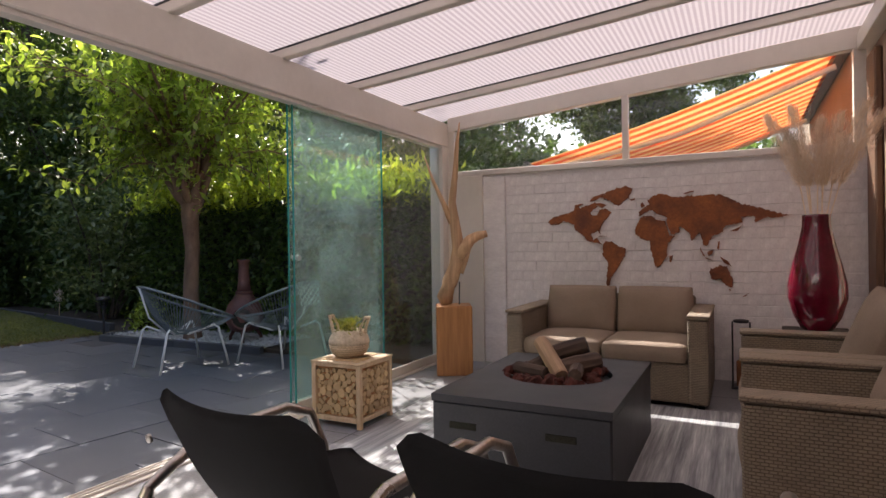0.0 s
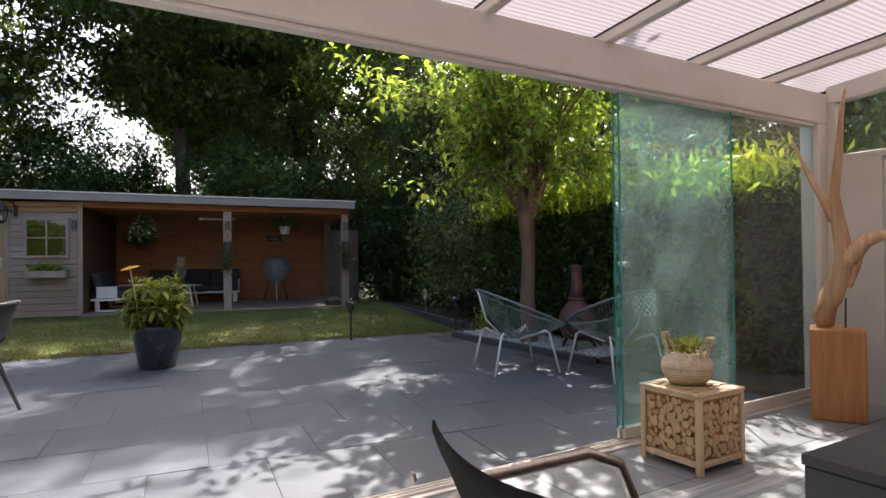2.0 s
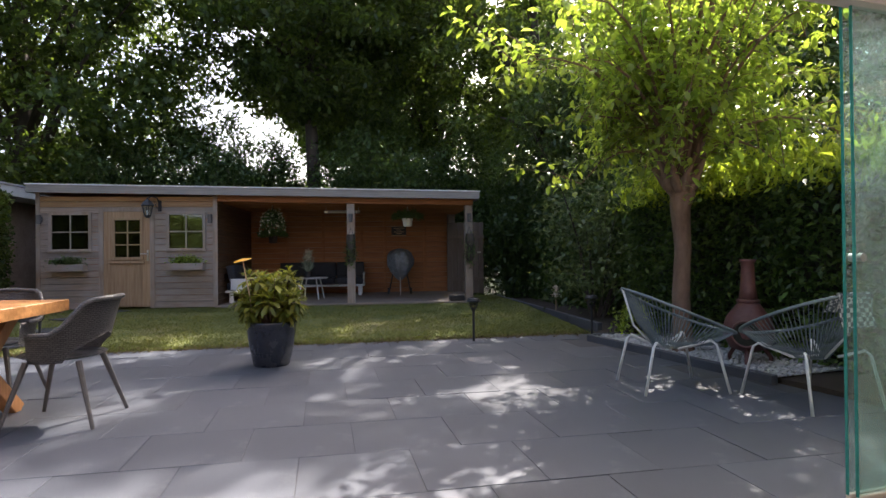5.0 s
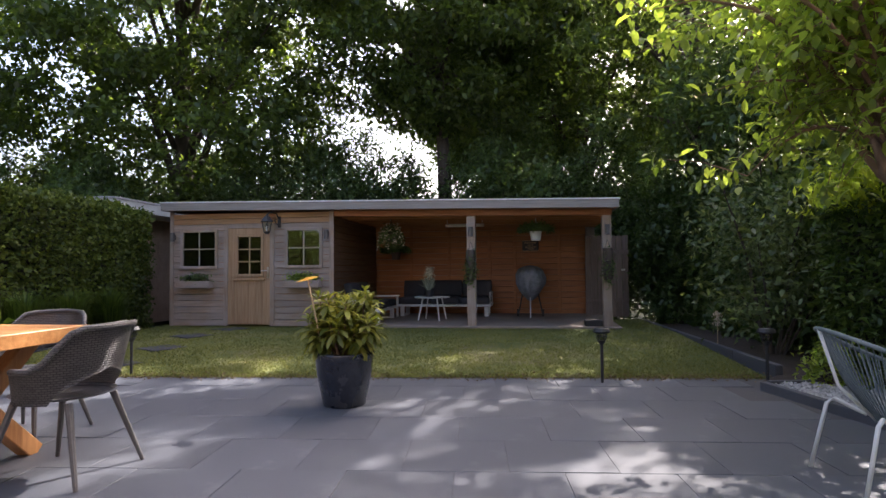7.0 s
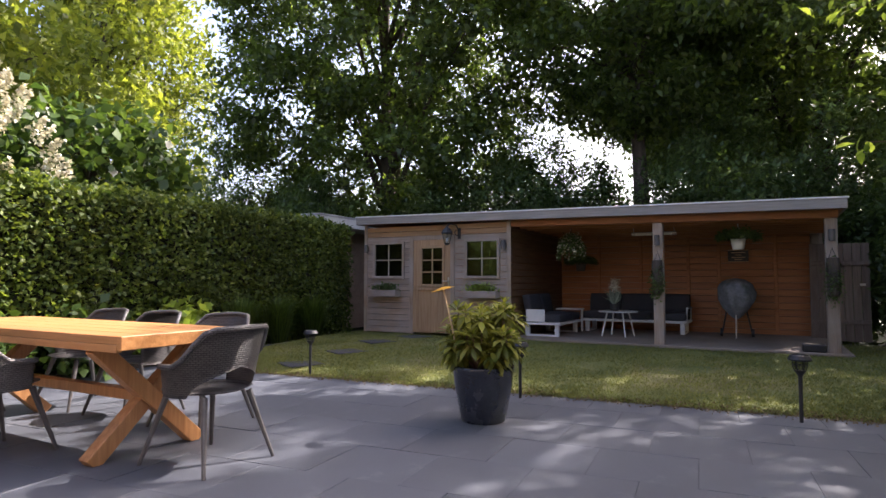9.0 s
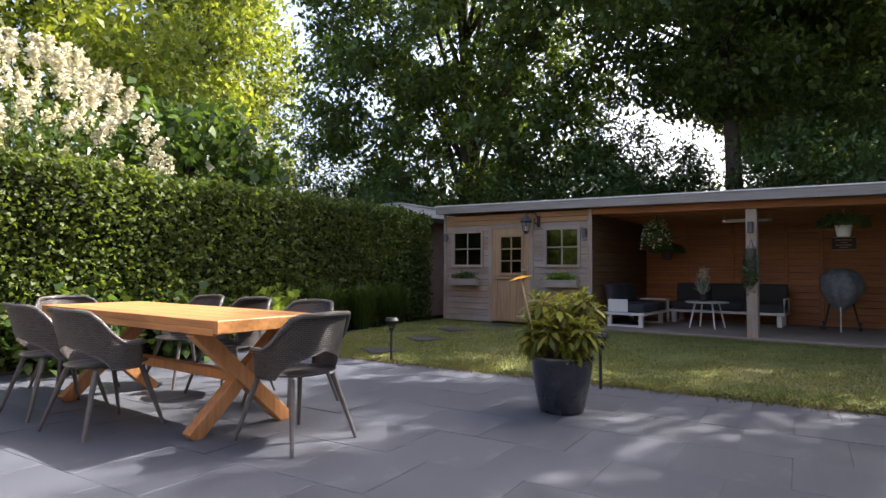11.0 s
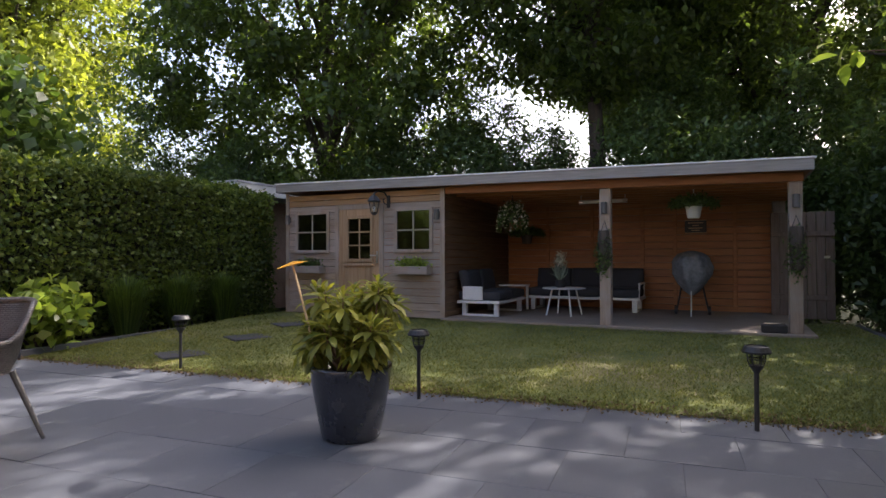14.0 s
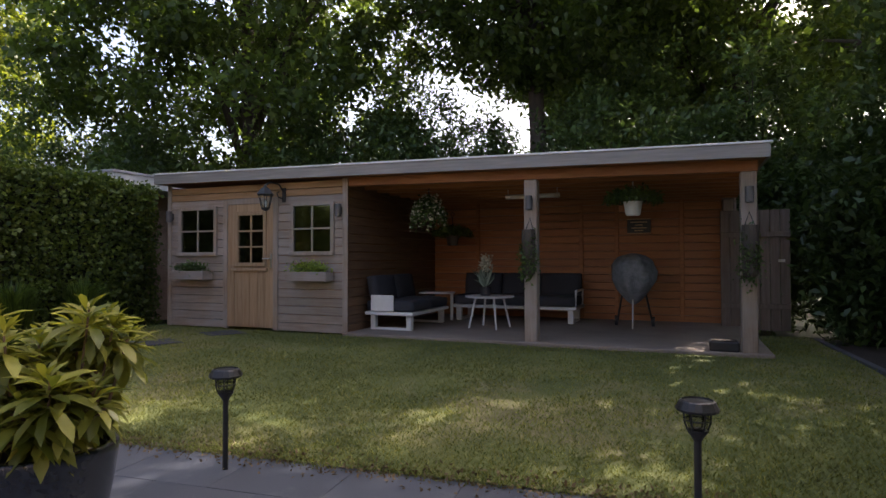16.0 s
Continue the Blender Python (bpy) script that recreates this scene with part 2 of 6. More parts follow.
CORD = surface("grey_cord", (0.1, 0.13, 0.135), (0.18, 0.215, 0.22), 0.5, grain=120, bump=0.1)
CLAY = surface("red_brown_cast", (0.085, 0.03, 0.026), (0.15, 0.06, 0.05), 0.55, grain=40, blotch=6, bump=0.3)
RUST = surface("rusted_steel", (0.13, 0.035, 0.012), (0.33, 0.11, 0.03), 0.75, grain=40, blotch=5, bump=0.25)
GLAZE = surface("navy_glaze", (0.012, 0.016, 0.026), (0.03, 0.036, 0.05), 0.25, grain=50, blotch=4, bump=0.05, coat=0.5)
LAVA = surface("lava_rock", (0.045, 0.01, 0.007), (0.15, 0.036, 0.021), 0.9, grain=30, bump=0.8, vary=0.3)
COVER = surface("grey_cover_fabric", (0.1, 0.115, 0.135), (0.28, 0.3, 0.325), 0.5, grain=24, blotch=11, bump=0.7)
RUG = surface("streaked_rug", (0.15, 0.155, 0.16), (0.58, 0.57, 0.56), 0.95, scale=(26, 1.1, 1), grain=4.0, blotch=0.9, bump=0.3, fleck=1.0)
AWN = striped("awning_cloth", (0.75, 0.085, 0.012), (0.86, 0.44, 0.15), 0.27, 'Y', soft=0.03, trans=0.5)
POLY = striped("polycarbonate", (0.2, 0.178, 0.183), (0.28, 0.25, 0.256), 0.036, 'X', soft=0.2, trans=0.72, rough=0.35)
PANE = glassy("clear_glass", (0.92, 0.95, 0.94), 0.0, 0.02)
TEAL = glassy("greenish_glass", (0.84, 0.96, 0.94), 0.02, 0.1)
GEDGE = surface("glass_edge", (0.02, 0.2, 0.17), (0.05, 0.33, 0.28), 0.1, bump=0.0)
DARKPANE = glassy("dark_window_glass", (0.5, 0.52, 0.52), mirror=0.16)
VASE = surface("red_glazed_glass", (0.085, 0.002, 0.01), (0.2, 0.004, 0.026), 0.08, grain=20, blotch=2.0, bump=0.0, coat=0.8)

OAK = leafy("oak_leaf", (0.035, 0.06, 0.016), (0.09, 0.135, 0.032), 0.45, 0.4, 1.8)
LAUREL = leafy("laurel_leaf", (0.042, 0.08, 0.026), (0.095, 0.15, 0.05), 0.4, 0.36, 1.4)
IVY = leafy("ivy_leaf", (0.042, 0.08, 0.018), (0.125, 0.17, 0.036), 0.4, 0.6)
FRESH = leafy("fresh_leaf", (0.11, 0.17, 0.035), (0.26, 0.34, 0.08), 0.54, 0.28, 1.8)
YOUNG = leafy("young_shoot", (0.2, 0.28, 0.035), (0.38, 0.46, 0.08), 0.55, 0.4, 1.4)
HAZEL = leafy("hazel_leaf", (0.08, 0.12, 0.05), (0.17, 0.22, 0.1), 0.4, 0.4)
HOLLY = leafy("hedge_leaf", (0.03, 0.065, 0.018), (0.09, 0.15, 0.035), 0.38, 0.4)
BIRCH = leafy("yellow_green_leaf", (0.085, 0.125, 0.02), (0.23, 0.275, 0.05), 0.46, 0.5)
RHODO = leafy("shrub_leaf", (0.095, 0.125, 0.018), (0.27, 0.27, 0.048), 0.38, 0.5)
PLUME = leafy("pampas_plume", (0.8, 0.68, 0.54), (0.95, 0.86, 0.73), 0.45, 0.95, 1.0, (1.05, 0.98, 0.86))
BLOOM = leafy("cream_bloom", (0.58, 0.55, 0.38), (0.84, 0.8, 0.62), 0.3, 0.8, 0.9, (1.05, 1.0, 0.85))
GRASSB = leafy("grass_blade", (0.075, 0.1, 0.02), (0.19, 0.2, 0.05), 0.35, 0.6)
PETAL = surface("yellow_paint", (0.6, 0.3, 0.02), (0.75, 0.42, 0.04), 0.5)
PINK = leafy("pink_bloom", (0.4, 0.05, 0.25), (0.6, 0.12, 0.4), 0.3, 0.8, 0.6)


# ---- building blocks ----
def part(name, bm, material, parent=None, label="", smooth=False):
    me = bpy.data.meshes.new(name)
    bmesh.ops.recalc_face_normals(bm, faces=bm.faces)
    bm.to_mesh(me)
    bm.free()
    me.materials.append(material)
    if smooth:
        me.polygons.foreach_set("use_smooth", [True] * len(me.polygons))
    ob = new(name, me)
    ob.parent = parent
    if label:
        tagged(ob, label)
    return ob


def thing(name, label, category, m=None, group="", kind=""):
    ob = tagged(new(name), label, category, group, kind)
    ob.empty_display_size = 0.1
    if m is not None:
        ob.matrix_basis = m
    return ob


def box(bm, a, b, bevel=0.0, m=None, seg=1):
    r = bmesh.ops.create_cube(bm, size=1.0)
    vs = r["verts"]
    c, s = [(p + q) / 2 for p, q in zip(a, b)], [abs(q - p) for p, q in zip(a, b)]
    for v in vs:
        v.co = Vector(c) + Vector((v.co.x * s[0], v.co.y * s[1], v.co.z * s[2]))
        if m is not None:
            v.co = m @ v.co
    if bevel:
        es = list({e for v in vs for e in v.link_edges})
        bmesh.ops.bevel(bm, geom=es, offset=bevel, segments=seg, affect='EDGES', profile=0.5)
    return bm


def boxm(*args, **kw):
    return box(bmesh.new(), *args, **kw)


def tube(bm, pts, r, seg=8, close=False, cap=True):
    """A round bar along points; r: one radius or one a point."""
    pts = [Vector(p) for p in pts]
    rs = r if hasattr(r, "__len__") else [r] * len(pts)
    rings, ref = [], Vector((0.31, 0.17, 0.93))
    for i, p in enumerate(pts):
        if close:
            d = pts[(i + 1) % len(pts)] - pts[i - 1]
        else:
            d = pts[min(i + 1, len(pts) - 1)] - pts[max(i - 1, 0)]
        d.normalize()
        u = d.cross(ref)
        if u.length < 0.05:
            u = d.cross(Vector((1, 0, 0)))
        u.normalize()
        w = d.cross(u)
        rings.append([bm.verts.new(p + (u * math.cos(k * math.tau / seg) + w * math.sin(k * math.tau / seg)) * rs[i]) for k in range(seg)])
    n = len(rings)
    for i in range(n if close else n - 1):
        a, b = rings[i], rings[(i + 1) % n]
        for k in range(seg):
            bm.faces.new((a[k], a[(k + 1) % seg], b[(k + 1) % seg], b[k]))
    if cap and not close:
        bm.faces.new(rings[0])
        bm.faces.new(rings[-1])
    return bm


def tubem(*args, **kw):
    return tube(bmesh.new(), *args, **kw)


def lathe(profile, seg=24, bm=None, c=(0, 0, 0)):
    bm = bm or bmesh.new()
    rings = [[bm.verts.new((c[0] + r * math.cos(k * math.tau / seg), c[1] + r * math.sin(k * math.tau / seg), c[2] + z)) for k in range(seg)] for r, z in profile]
    for a, b in zip(rings, rings[1:]):
        for k in range(seg):
            bm.faces.new((a[k], a[(k + 1) % seg], b[(k + 1) % seg], b[k]))
    bm.faces.new(rings[0])
    bm.faces.new(rings[-1])
    return bm


def pillow(a, b, puff=0.5, n=10, m=None, seed=0):
    """A stuffed cushion: a rounded block with soft corners and small dents."""
    bm = bmesh.new()
    bmesh.ops.create_cube(bm, size=2.0)
    bmesh.ops.subdivide_edges(bm, edges=bm.edges, cuts=n, use_grid_fill=True)
    c = Vector([(p + q) / 2 for p, q in zip(a, b)])
    h = Vector([abs(q - p) / 2 for p, q in zip(a, b)])
    thin = min(range(3), key=lambda i: h[i])
    for v in bm.verts:
        p = v.co.copy()
        o = [i for i in range(3) if i != thin]
        edge = max(abs(p[o[0]]), abs(p[o[1]]))
        q = p.copy()
        q[thin] = p[thin] * (1 - puff * edge ** 4)
        sph = p.normalized() * 1.25
        q = q.lerp(sph, 0.12)
        d = 0.03 * noise.noise(Vector((p.x * 2.1 + seed, p.y * 2.1, p.z * 2.1)))
        v.co = c + Vector((q.x * h.x, q.y * h.y, q.z * h.z)) + p.normalized() * d * min(h)
        if m is not None:
            v.co = m @ v.co
    return bm


def quads(name, co, faces, material, parent=None, label="", smooth=False):
    """A mesh out of arrays: vertices (n, 3), faces (m, k)."""
    me = bpy.data.meshes.new(name)
    k = faces.shape[1]
    me.vertices.add(len(co))
    me.vertices.foreach_set("co", np.ascontiguousarray(co, dtype=np.float32).ravel())
    me.loops.add(faces.size)
    me.loops.foreach_set("vertex_index", np.ascontiguousarray(faces, dtype=np.int32).ravel())
    me.polygons.add(len(faces))
    me.polygons.foreach_set("loop_start", np.arange(0, faces.size, k, dtype=np.int32))
    me.polygons.foreach_set("loop_total", np.full(len(faces), k, dtype=np.int32))
    me.update(calc_edges=True)
    me.materials.append(material)
    ob = new(name, me)
    ob.parent = parent
    if label:
        tagged(ob, label)
    return ob


def leaves(name, pts, size, material, parent=None, label="", aspect=0.5, droop=0.3, out=None, fold=0.18):
    """One folded four-cornered leaf at each point. out: the way each one leans."""
    n = len(pts)
    d = rng.normal(size=(n, 3))
    d[:, 2] -= droop
    if out is not None:
        d += out
    d /= np.linalg.norm(d, axis=1)[:, None]
    u = np.cross(d, rng.normal(size=(n, 3)) * 0.7 + np.array([0, 0, 1.0]))
    u /= np.linalg.norm(u, axis=1)[:, None] + 1e-9
    w = np.cross(u, d)
    s = (size * rng.uniform(0.65, 1.3, n))[:, None]
    mid = pts + d * s * 0.45
    a, b = pts, pts + d * s
    e, f = mid + u * s * aspect * 0.5 + w * s * fold, mid - u * s * aspect * 0.5 + w * s * fold
    co = np.stack([a, e, b, f], 1).reshape(-1, 3)
    return quads(name, co, np.arange(4 * n).reshape(n, 4), material, parent, label)


def long_leaves(name, pts, way, size, aspect, material, parent):
    """Oval leaves with a folded midrib that arch towards their tips."""
    d = way / np.linalg.norm(way, axis=1)[:, None]
    u = np.cross(d, np.array([0, 0, 1.0]) + rng.normal(size=d.shape) * 0.15)
    u /= np.linalg.norm(u, axis=1)[:, None] + 1e-9
    w = np.cross(u, d)
    s = size[:, None]
    rows = [pts]
    for f, half, sag in ((0.38, 0.42, 0.02), (0.72, 0.45, -0.05)):
        c = pts + d * s * f + w * s * sag
        rows += [c + u * s * aspect * half + w * s * 0.045, c, c - u * s * aspect * half + w * s * 0.045]
    rows.append(pts + d * s - w * s * 0.17)
    k = 8 * np.arange(len(pts))[:, None, None]
    tri = np.array([(0, 1, 2), (0, 2, 3), (1, 4, 5), (1, 5, 2), (2, 5, 6), (2, 6, 3), (4, 7, 5), (5, 7, 6)])
    return quads(name, np.stack(rows, 1).reshape(-1, 3), (tri[None] + k).reshape(-1, 3), material, parent)


def clumps(centre, radii, count, per, spread, shell=0.55):
    """Points in clumps inside an ellipsoid, more of them towards its skin."""
    c = rng.normal(size=(count, 3))
    c /= np.linalg.norm(c, axis=1)[:, None]
    c *= (rng.uniform(0, 1, count) ** shell)[:, None]
    c = c * np.array(radii) + np.array(centre)
    p = np.repeat(c, per, 0) + rng.normal(size=(count * per, 3)) * spread * np.array([1, 1, 0.75])
    return c, p

# ---- the three directions of the plan ----
VER = pose(-1.1, 3.62, 0, 0, 0, -21)       # veranda: x into the house, y along the beam
SHED = pose(-13.034, 1.992, 0, 0, 0, 56.8)  # shed: x along its front, y to its back
PAVE = pose(-3.67, 2.87, 0, 0, 0, -28)      # paving: y along the rows
LAWN = [(-9.3, -0.35), (-5.12, 7.4), (-9.9, 10.25), (-13.7, 2.1)]


def lawn_height(x, y):
    p = PAVE.inverted() @ Vector((x, y, 0))
    return 0.13 * min(max((-3.1 - p.x) / 3.6, 0), 1)


# ---- ground ----
bm = bmesh.new()
rings = [0.01, 4, 8, 14, 25, 60, 200, 900]
prev = None
for r in rings:
    cur = [bm.verts.new((-5 + r * math.cos(k * math.tau / 48), 4 + r * math.sin(k * math.tau / 48), -0.09)) for k in range(48)]
    if prev:
        for k in range(48):
            bm.faces.new((prev[k], prev[(k + 1) % 48], cur[(k + 1) % 48], cur[k]))
    prev = cur
tagged(part("ground", bm, EARTH), "dark earth and rough grass round the garden", "ground", kind="structure")

patio = thing("pavement", "grey stone paving slabs with narrow joints, dappled with shade", "pavement", PAVE, kind="structure")
part("joint_bed", boxm((-3.5, -9.5, -0.08), (4.2, 4.6, -0.0055)), JOINT, patio)

# lawn: a sheet that rises a little towards the shed
N = 40
gx = np.linspace(0, 1, N)
A, B, C, D = [np.array(p) for p in LAWN]
co = []
for i in gx:
    for j in gx:
        p = (A * (1 - i) + B * i) * (1 - j) + (D * (1 - i) + C * i) * j
        co.append((p[0], p[1], lawn_height(*p) + 0.012 * noise.noise((p[0] * 1.7, p[1] * 1.7, 0)) - 0.004))
idx = np.arange(N * N).reshape(N, N)
fc = np.stack([idx[:-1, :-1], idx[1:, :-1], idx[1:, 1:], idx[:-1, 1:]], -1).reshape(-1, 4)
lawn = quads("lawn", np.array(co), fc, TURF)
tagged(lawn, "short mown lawn with dry yellowish patches", "lawn", kind="structure")

nb = 150000
i, j = rng.uniform(0, 1, nb), rng.uniform(0, 1, nb) ** 1.5
pts = (A * (1 - i)[:, None] + B * i[:, None]) * (1 - j)[:, None] + (D * (1 - i)[:, None] + C * i[:, None]) * j[:, None]
edge = rng.normal(size=nb) * 0.035
zz = np.array([lawn_height(x, y) for x, y in pts])
base = np.column_stack([pts[:, 0] + edge, pts[:, 1], zz - 0.006])
h = rng.uniform(0.01, 0.03, nb)
lean = rng.normal(size=(nb, 2)) * 0.018
side = rng.normal(size=(nb, 2))
side /= np.linalg.norm(side, axis=1)[:, None] * 250
co = np.stack([base + np.column_stack([side, np.zeros(nb)]), base - np.column_stack([side, np.zeros(nb)]), base + np.column_stack([lean, h])], 1).reshape(-1, 3)
tagged(quads("grass", co, np.arange(3 * nb).reshape(nb, 3), GRASSB), "short green and straw-coloured grass blades", "grass", kind="stuff")


n = 4200
u = rng.uniform(0, 1, n)
ep = A + (B - A) * u[:, None] + rng.normal(size=(n, 2)) * 0.085 + np.array([-0.03, 0.01])
ob = leaves("dry_leaves", np.column_stack([ep, 0.004 + np.abs(rng.normal(size=n)) * 0.006]), 0.028, surface("dry_leaf", (0.1, 0.065, 0.03), (0.3, 0.21, 0.11), 0.9), aspect=0.5, droop=0)
tagged(ob, "dry brown leaf litter along the lawn edge", "leaf litter", kind="stuff")


def bed(name, pts, z, label):
    bm = bmesh.new()
    f = bm.faces.new([bm.verts.new((x, y, z)) for x, y in pts])
    r = bmesh.ops.extrude_face_region(bm, geom=[f])
    for v in r["geom"]:
        if isinstance(v, bmesh.types.BMVert):
            v.co.z = -0.085
    return tagged(part(name, bm, SOIL), label, "flower bed", kind="structure")


bed("ground_bed", [(-9.35, -0.42), (-13.8, 2.05), (-14.6, 0.9), (-9.9, -1.9), (-4.5, -4.9), (-3.9, -4.0), (-7.0, -2.2)], 0.03, "dark soil of the planted border below the ivy hedge")
bed("ground_bed", [(-5.05, 7.45), (-4.9, 7.0), (-2.6, 6.2), (-0.6, 5.5), (0.5, 6.2), (-3, 9.2), (-9.5, 12.0), (-9.9, 10.3)], 0.04, "dark soil of the planted border below the hedge")


def kerb(a, b, h=0.1, w=0.07, label="dark grey concrete edging kerb"):
    a, b = Vector((*a, 0)), Vector((*b, 0))
    d = b - a
    ob = thing("kerb", label, "kerb", Matrix.Translation(a) @ Matrix.Rotation(math.atan2(d.y, d.x), 4, 'Z'), kind="structure")
    n = max(int(d.length / 1.0), 1)
    for k in range(n):
        part("kerb_stone", boxm((d.length * k / n + 0.003, -w / 2, -0.08), (d.length * (k + 1) / n - 0.003, w / 2, h), 0.006), CONCRETE, ob)
    return ob


kerb((-5.05, 7.48), (-9.75, 10.2), 0.14)
kerb((-4.78, 6.88), (-2.3, 6.0), 0.075)
kerb((-4.78, 6.95), (-4.35, 8.0), 0.075)
kerb((-9.25, -0.36), (-13.55, 1.95), 0.09)
# gravel pad behind the kerb
bm = bmesh.new()
for k, p in enumerate([(-4.72, 6.9), (-2.3, 6.04), (-1.95, 7.0), (-4.35, 7.85)]):
    bm.verts.new((*p, 0.055))
bm.verts.ensure_lookup_table()
bm.faces.new(bm.verts)
tagged(part("gravel", bm, GRAVEL), "white and grey gravel strip behind the kerb", "gravel", kind="stuff")
npb = 2600
i, j = rng.uniform(0, 1, npb)[:, None], rng.uniform(0, 1, npb)[:, None]
q = [np.array(p) for p in ((-4.72, 6.92), (-2.3, 6.06), (-1.95, 7.0), (-4.35, 7.85))]
pp = (q[0] * (1 - i) + q[1] * i) * (1 - j) + (q[3] * (1 - i) + q[2] * i) * j
octa = np.array([(1, 0, 0), (0, 1, 0), (-1, 0, 0), (0, -1, 0), (0, 0, 1), (0, 0, -1)], float)
of = np.array([(0, 1, 4), (1, 2, 4), (2, 3, 4), (3, 0, 4), (1, 0, 5), (2, 1, 5), (3, 2, 5), (0, 3, 5)])
s = rng.uniform(0.012, 0.026, (npb, 1, 3)) * np.array([1, 1, 0.7])
co = octa[None] * s + rng.normal(size=(npb, 6, 3)) * 0.003 + np.column_stack([pp, np.full(npb, 0.064)])[:, None]
tagged(quads("pebbles", co.reshape(-1, 3), (of[None] + 6 * np.arange(npb)[:, None, None]).reshape(-1, 3), surface("pebble", (0.3, 0.3, 0.3), (0.62, 0.61, 0.6), 0.7, blotch=25)), "loose pale pebbles on the gravel strip", "pebbles", kind="stuff")


# ---- plants ----
def tree(name, label, x, y, z0, height, radius, low, n_clump, per, leaf, mat, bark, tr=0.22, lean=(0, 0), flat=0.5, spread=0.5, aspect=0.55, shift=(0, 0), fork=0.25, thick=0.35):
    t = thing(name, label, "tree", pose(x, y, z0))
    top = height
    cz, rz = (low + top) / 2, (top - low) / 2
    zn, az = rng.uniform(-1, 1, n_clump), rng.uniform(0, math.tau, n_clump)
    rr = radius * rng.uniform(0, 1, n_clump) ** flat * np.sqrt(1 - np.abs(zn) ** 3)
    c = np.column_stack([shift[0] + rr * np.cos(az), shift[1] + rr * np.sin(az), cz + rz * zn])
    p = np.repeat(c, per, 0) + rng.normal(size=(n_clump * per, 3)) * spread * np.array([1, 1, 0.7])
    bm = bmesh.new()
    k = 9
    line = [Vector((lean[0] * s + 0.12 * math.sin(5 * s), lean[1] * s + 0.1 * math.cos(4 * s), s * (cz + rz * 0.4))) for s in np.linspace(0, 1, k)]
    tube(bm, line, [tr * (1.25 if s == 0 else 1.0 - 0.75 * s) for s in np.linspace(0, 1, k)], 10)
    part("trunk", bm, bark, t, smooth=True)
    bm = bmesh.new()
    for q in c[:: max(1, n_clump // 26)]:
        q = Vector(q)
        f = min(max((q.z - rz * 0.6) / (cz + rz * 0.4), fork), 0.95)
        s = line[int(f * (k - 1))]
        mid = s.lerp(q, 0.5) + Vector((0, 0, 0.12 * (q - s).length))
        tube(bm, [s, mid, q], [tr * thick, tr * thick * 0.57, 0.012], 6)
    part("limb", bm, bark, t, smooth=True)
    leaves("crown", p, leaf, mat, t, aspect=aspect)
    return t


def shrub(name, label, x, y, z0, radii, n_clump, per, leaf, mat, cat="shrub", aspect=0.45, spread=0.14, droop=0.1):
    t = thing(name, label, cat, pose(x, y, z0))
    c, p = clumps((0, 0, radii[2] * 0.95), radii, n_clump, per, spread, 0.5)
    p[:, 2] = np.maximum(p[:, 2], 0.02)
    bm = bmesh.new()
    for q in c[:: max(1, n_clump // 12)]:
        tube(bm, [(q[0] * 0.15, q[1] * 0.15, 0), (q[0] * 0.5, q[1] * 0.5, q[2] * 0.6), tuple(q)], [0.02, 0.013, 0.005], 5)
    part("stem", bm, BARK, t)
    leaves("foliage", p, leaf, mat, t, aspect=aspect, droop=droop)
    return t


def hedge(name, label, a, b, depth, z0, z1, n, leaf, mat, core, shaggy=0.06, aspect=0.75):
    """A clipped hedge: a plain box coloured as dark as its inner shade, all its skin leaves."""
    a, b = Vector((*a, 0)), Vector((*b, 0))
    d = b - a
    L = d.length
    t = thing(name, label, "hedge", Matrix.Translation(a) @ Matrix.Rotation(math.atan2(d.y, d.x), 4, 'Z'))
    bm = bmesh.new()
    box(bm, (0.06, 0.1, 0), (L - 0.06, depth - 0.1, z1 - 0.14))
    part("shade_core", bm, core, t)
    r = rng.uniform(0, 1, n)
    face = rng.choice(4, n, p=[0.55, 0.27, 0.1, 0.08])
    u, v = rng.uniform(0, L, n), rng.uniform(0, 1, n)
    wav = np.array([0.09 * noise.noise((q * 0.9, 3.1, 0)) + 0.05 * noise.noise((q * 3.3, 8.1, 0)) for q in u])
    bulge = np.array([0.1 * noise.noise((q * 1.4, w * 3.0, 5.0)) for q, w in zip(u, v)])
    x, y, z = u.copy(), np.zeros(n), np.zeros(n)
    hh = z1 + wav
    y[face == 0], z[face == 0] = bulge[face == 0], (z0 + v * (hh - z0))[face == 0]
    y[face == 1], z[face == 1] = (v * depth)[face == 1], hh[face == 1]
    y[face == 2], z[face == 2] = depth, (z0 + v * (hh - z0))[face == 2]
    e = face == 3
    x[e], y[e], z[e] = np.where(r[e] < 0.5, 0, L), v[e] * depth, z0 + rng.uniform(0, 1, e.sum()) * (z1 - z0)
    p = np.column_stack([x, y, z]) + rng.normal(size=(n, 3)) * shaggy
    out = np.zeros((n, 3))
    out[face == 0, 1], out[face == 1, 2], out[face == 2, 1] = -0.8, 0.8, 0.8
    leaves("foliage", p, leaf, mat, t, aspect=aspect, droop=0.35, out=out)
    return t


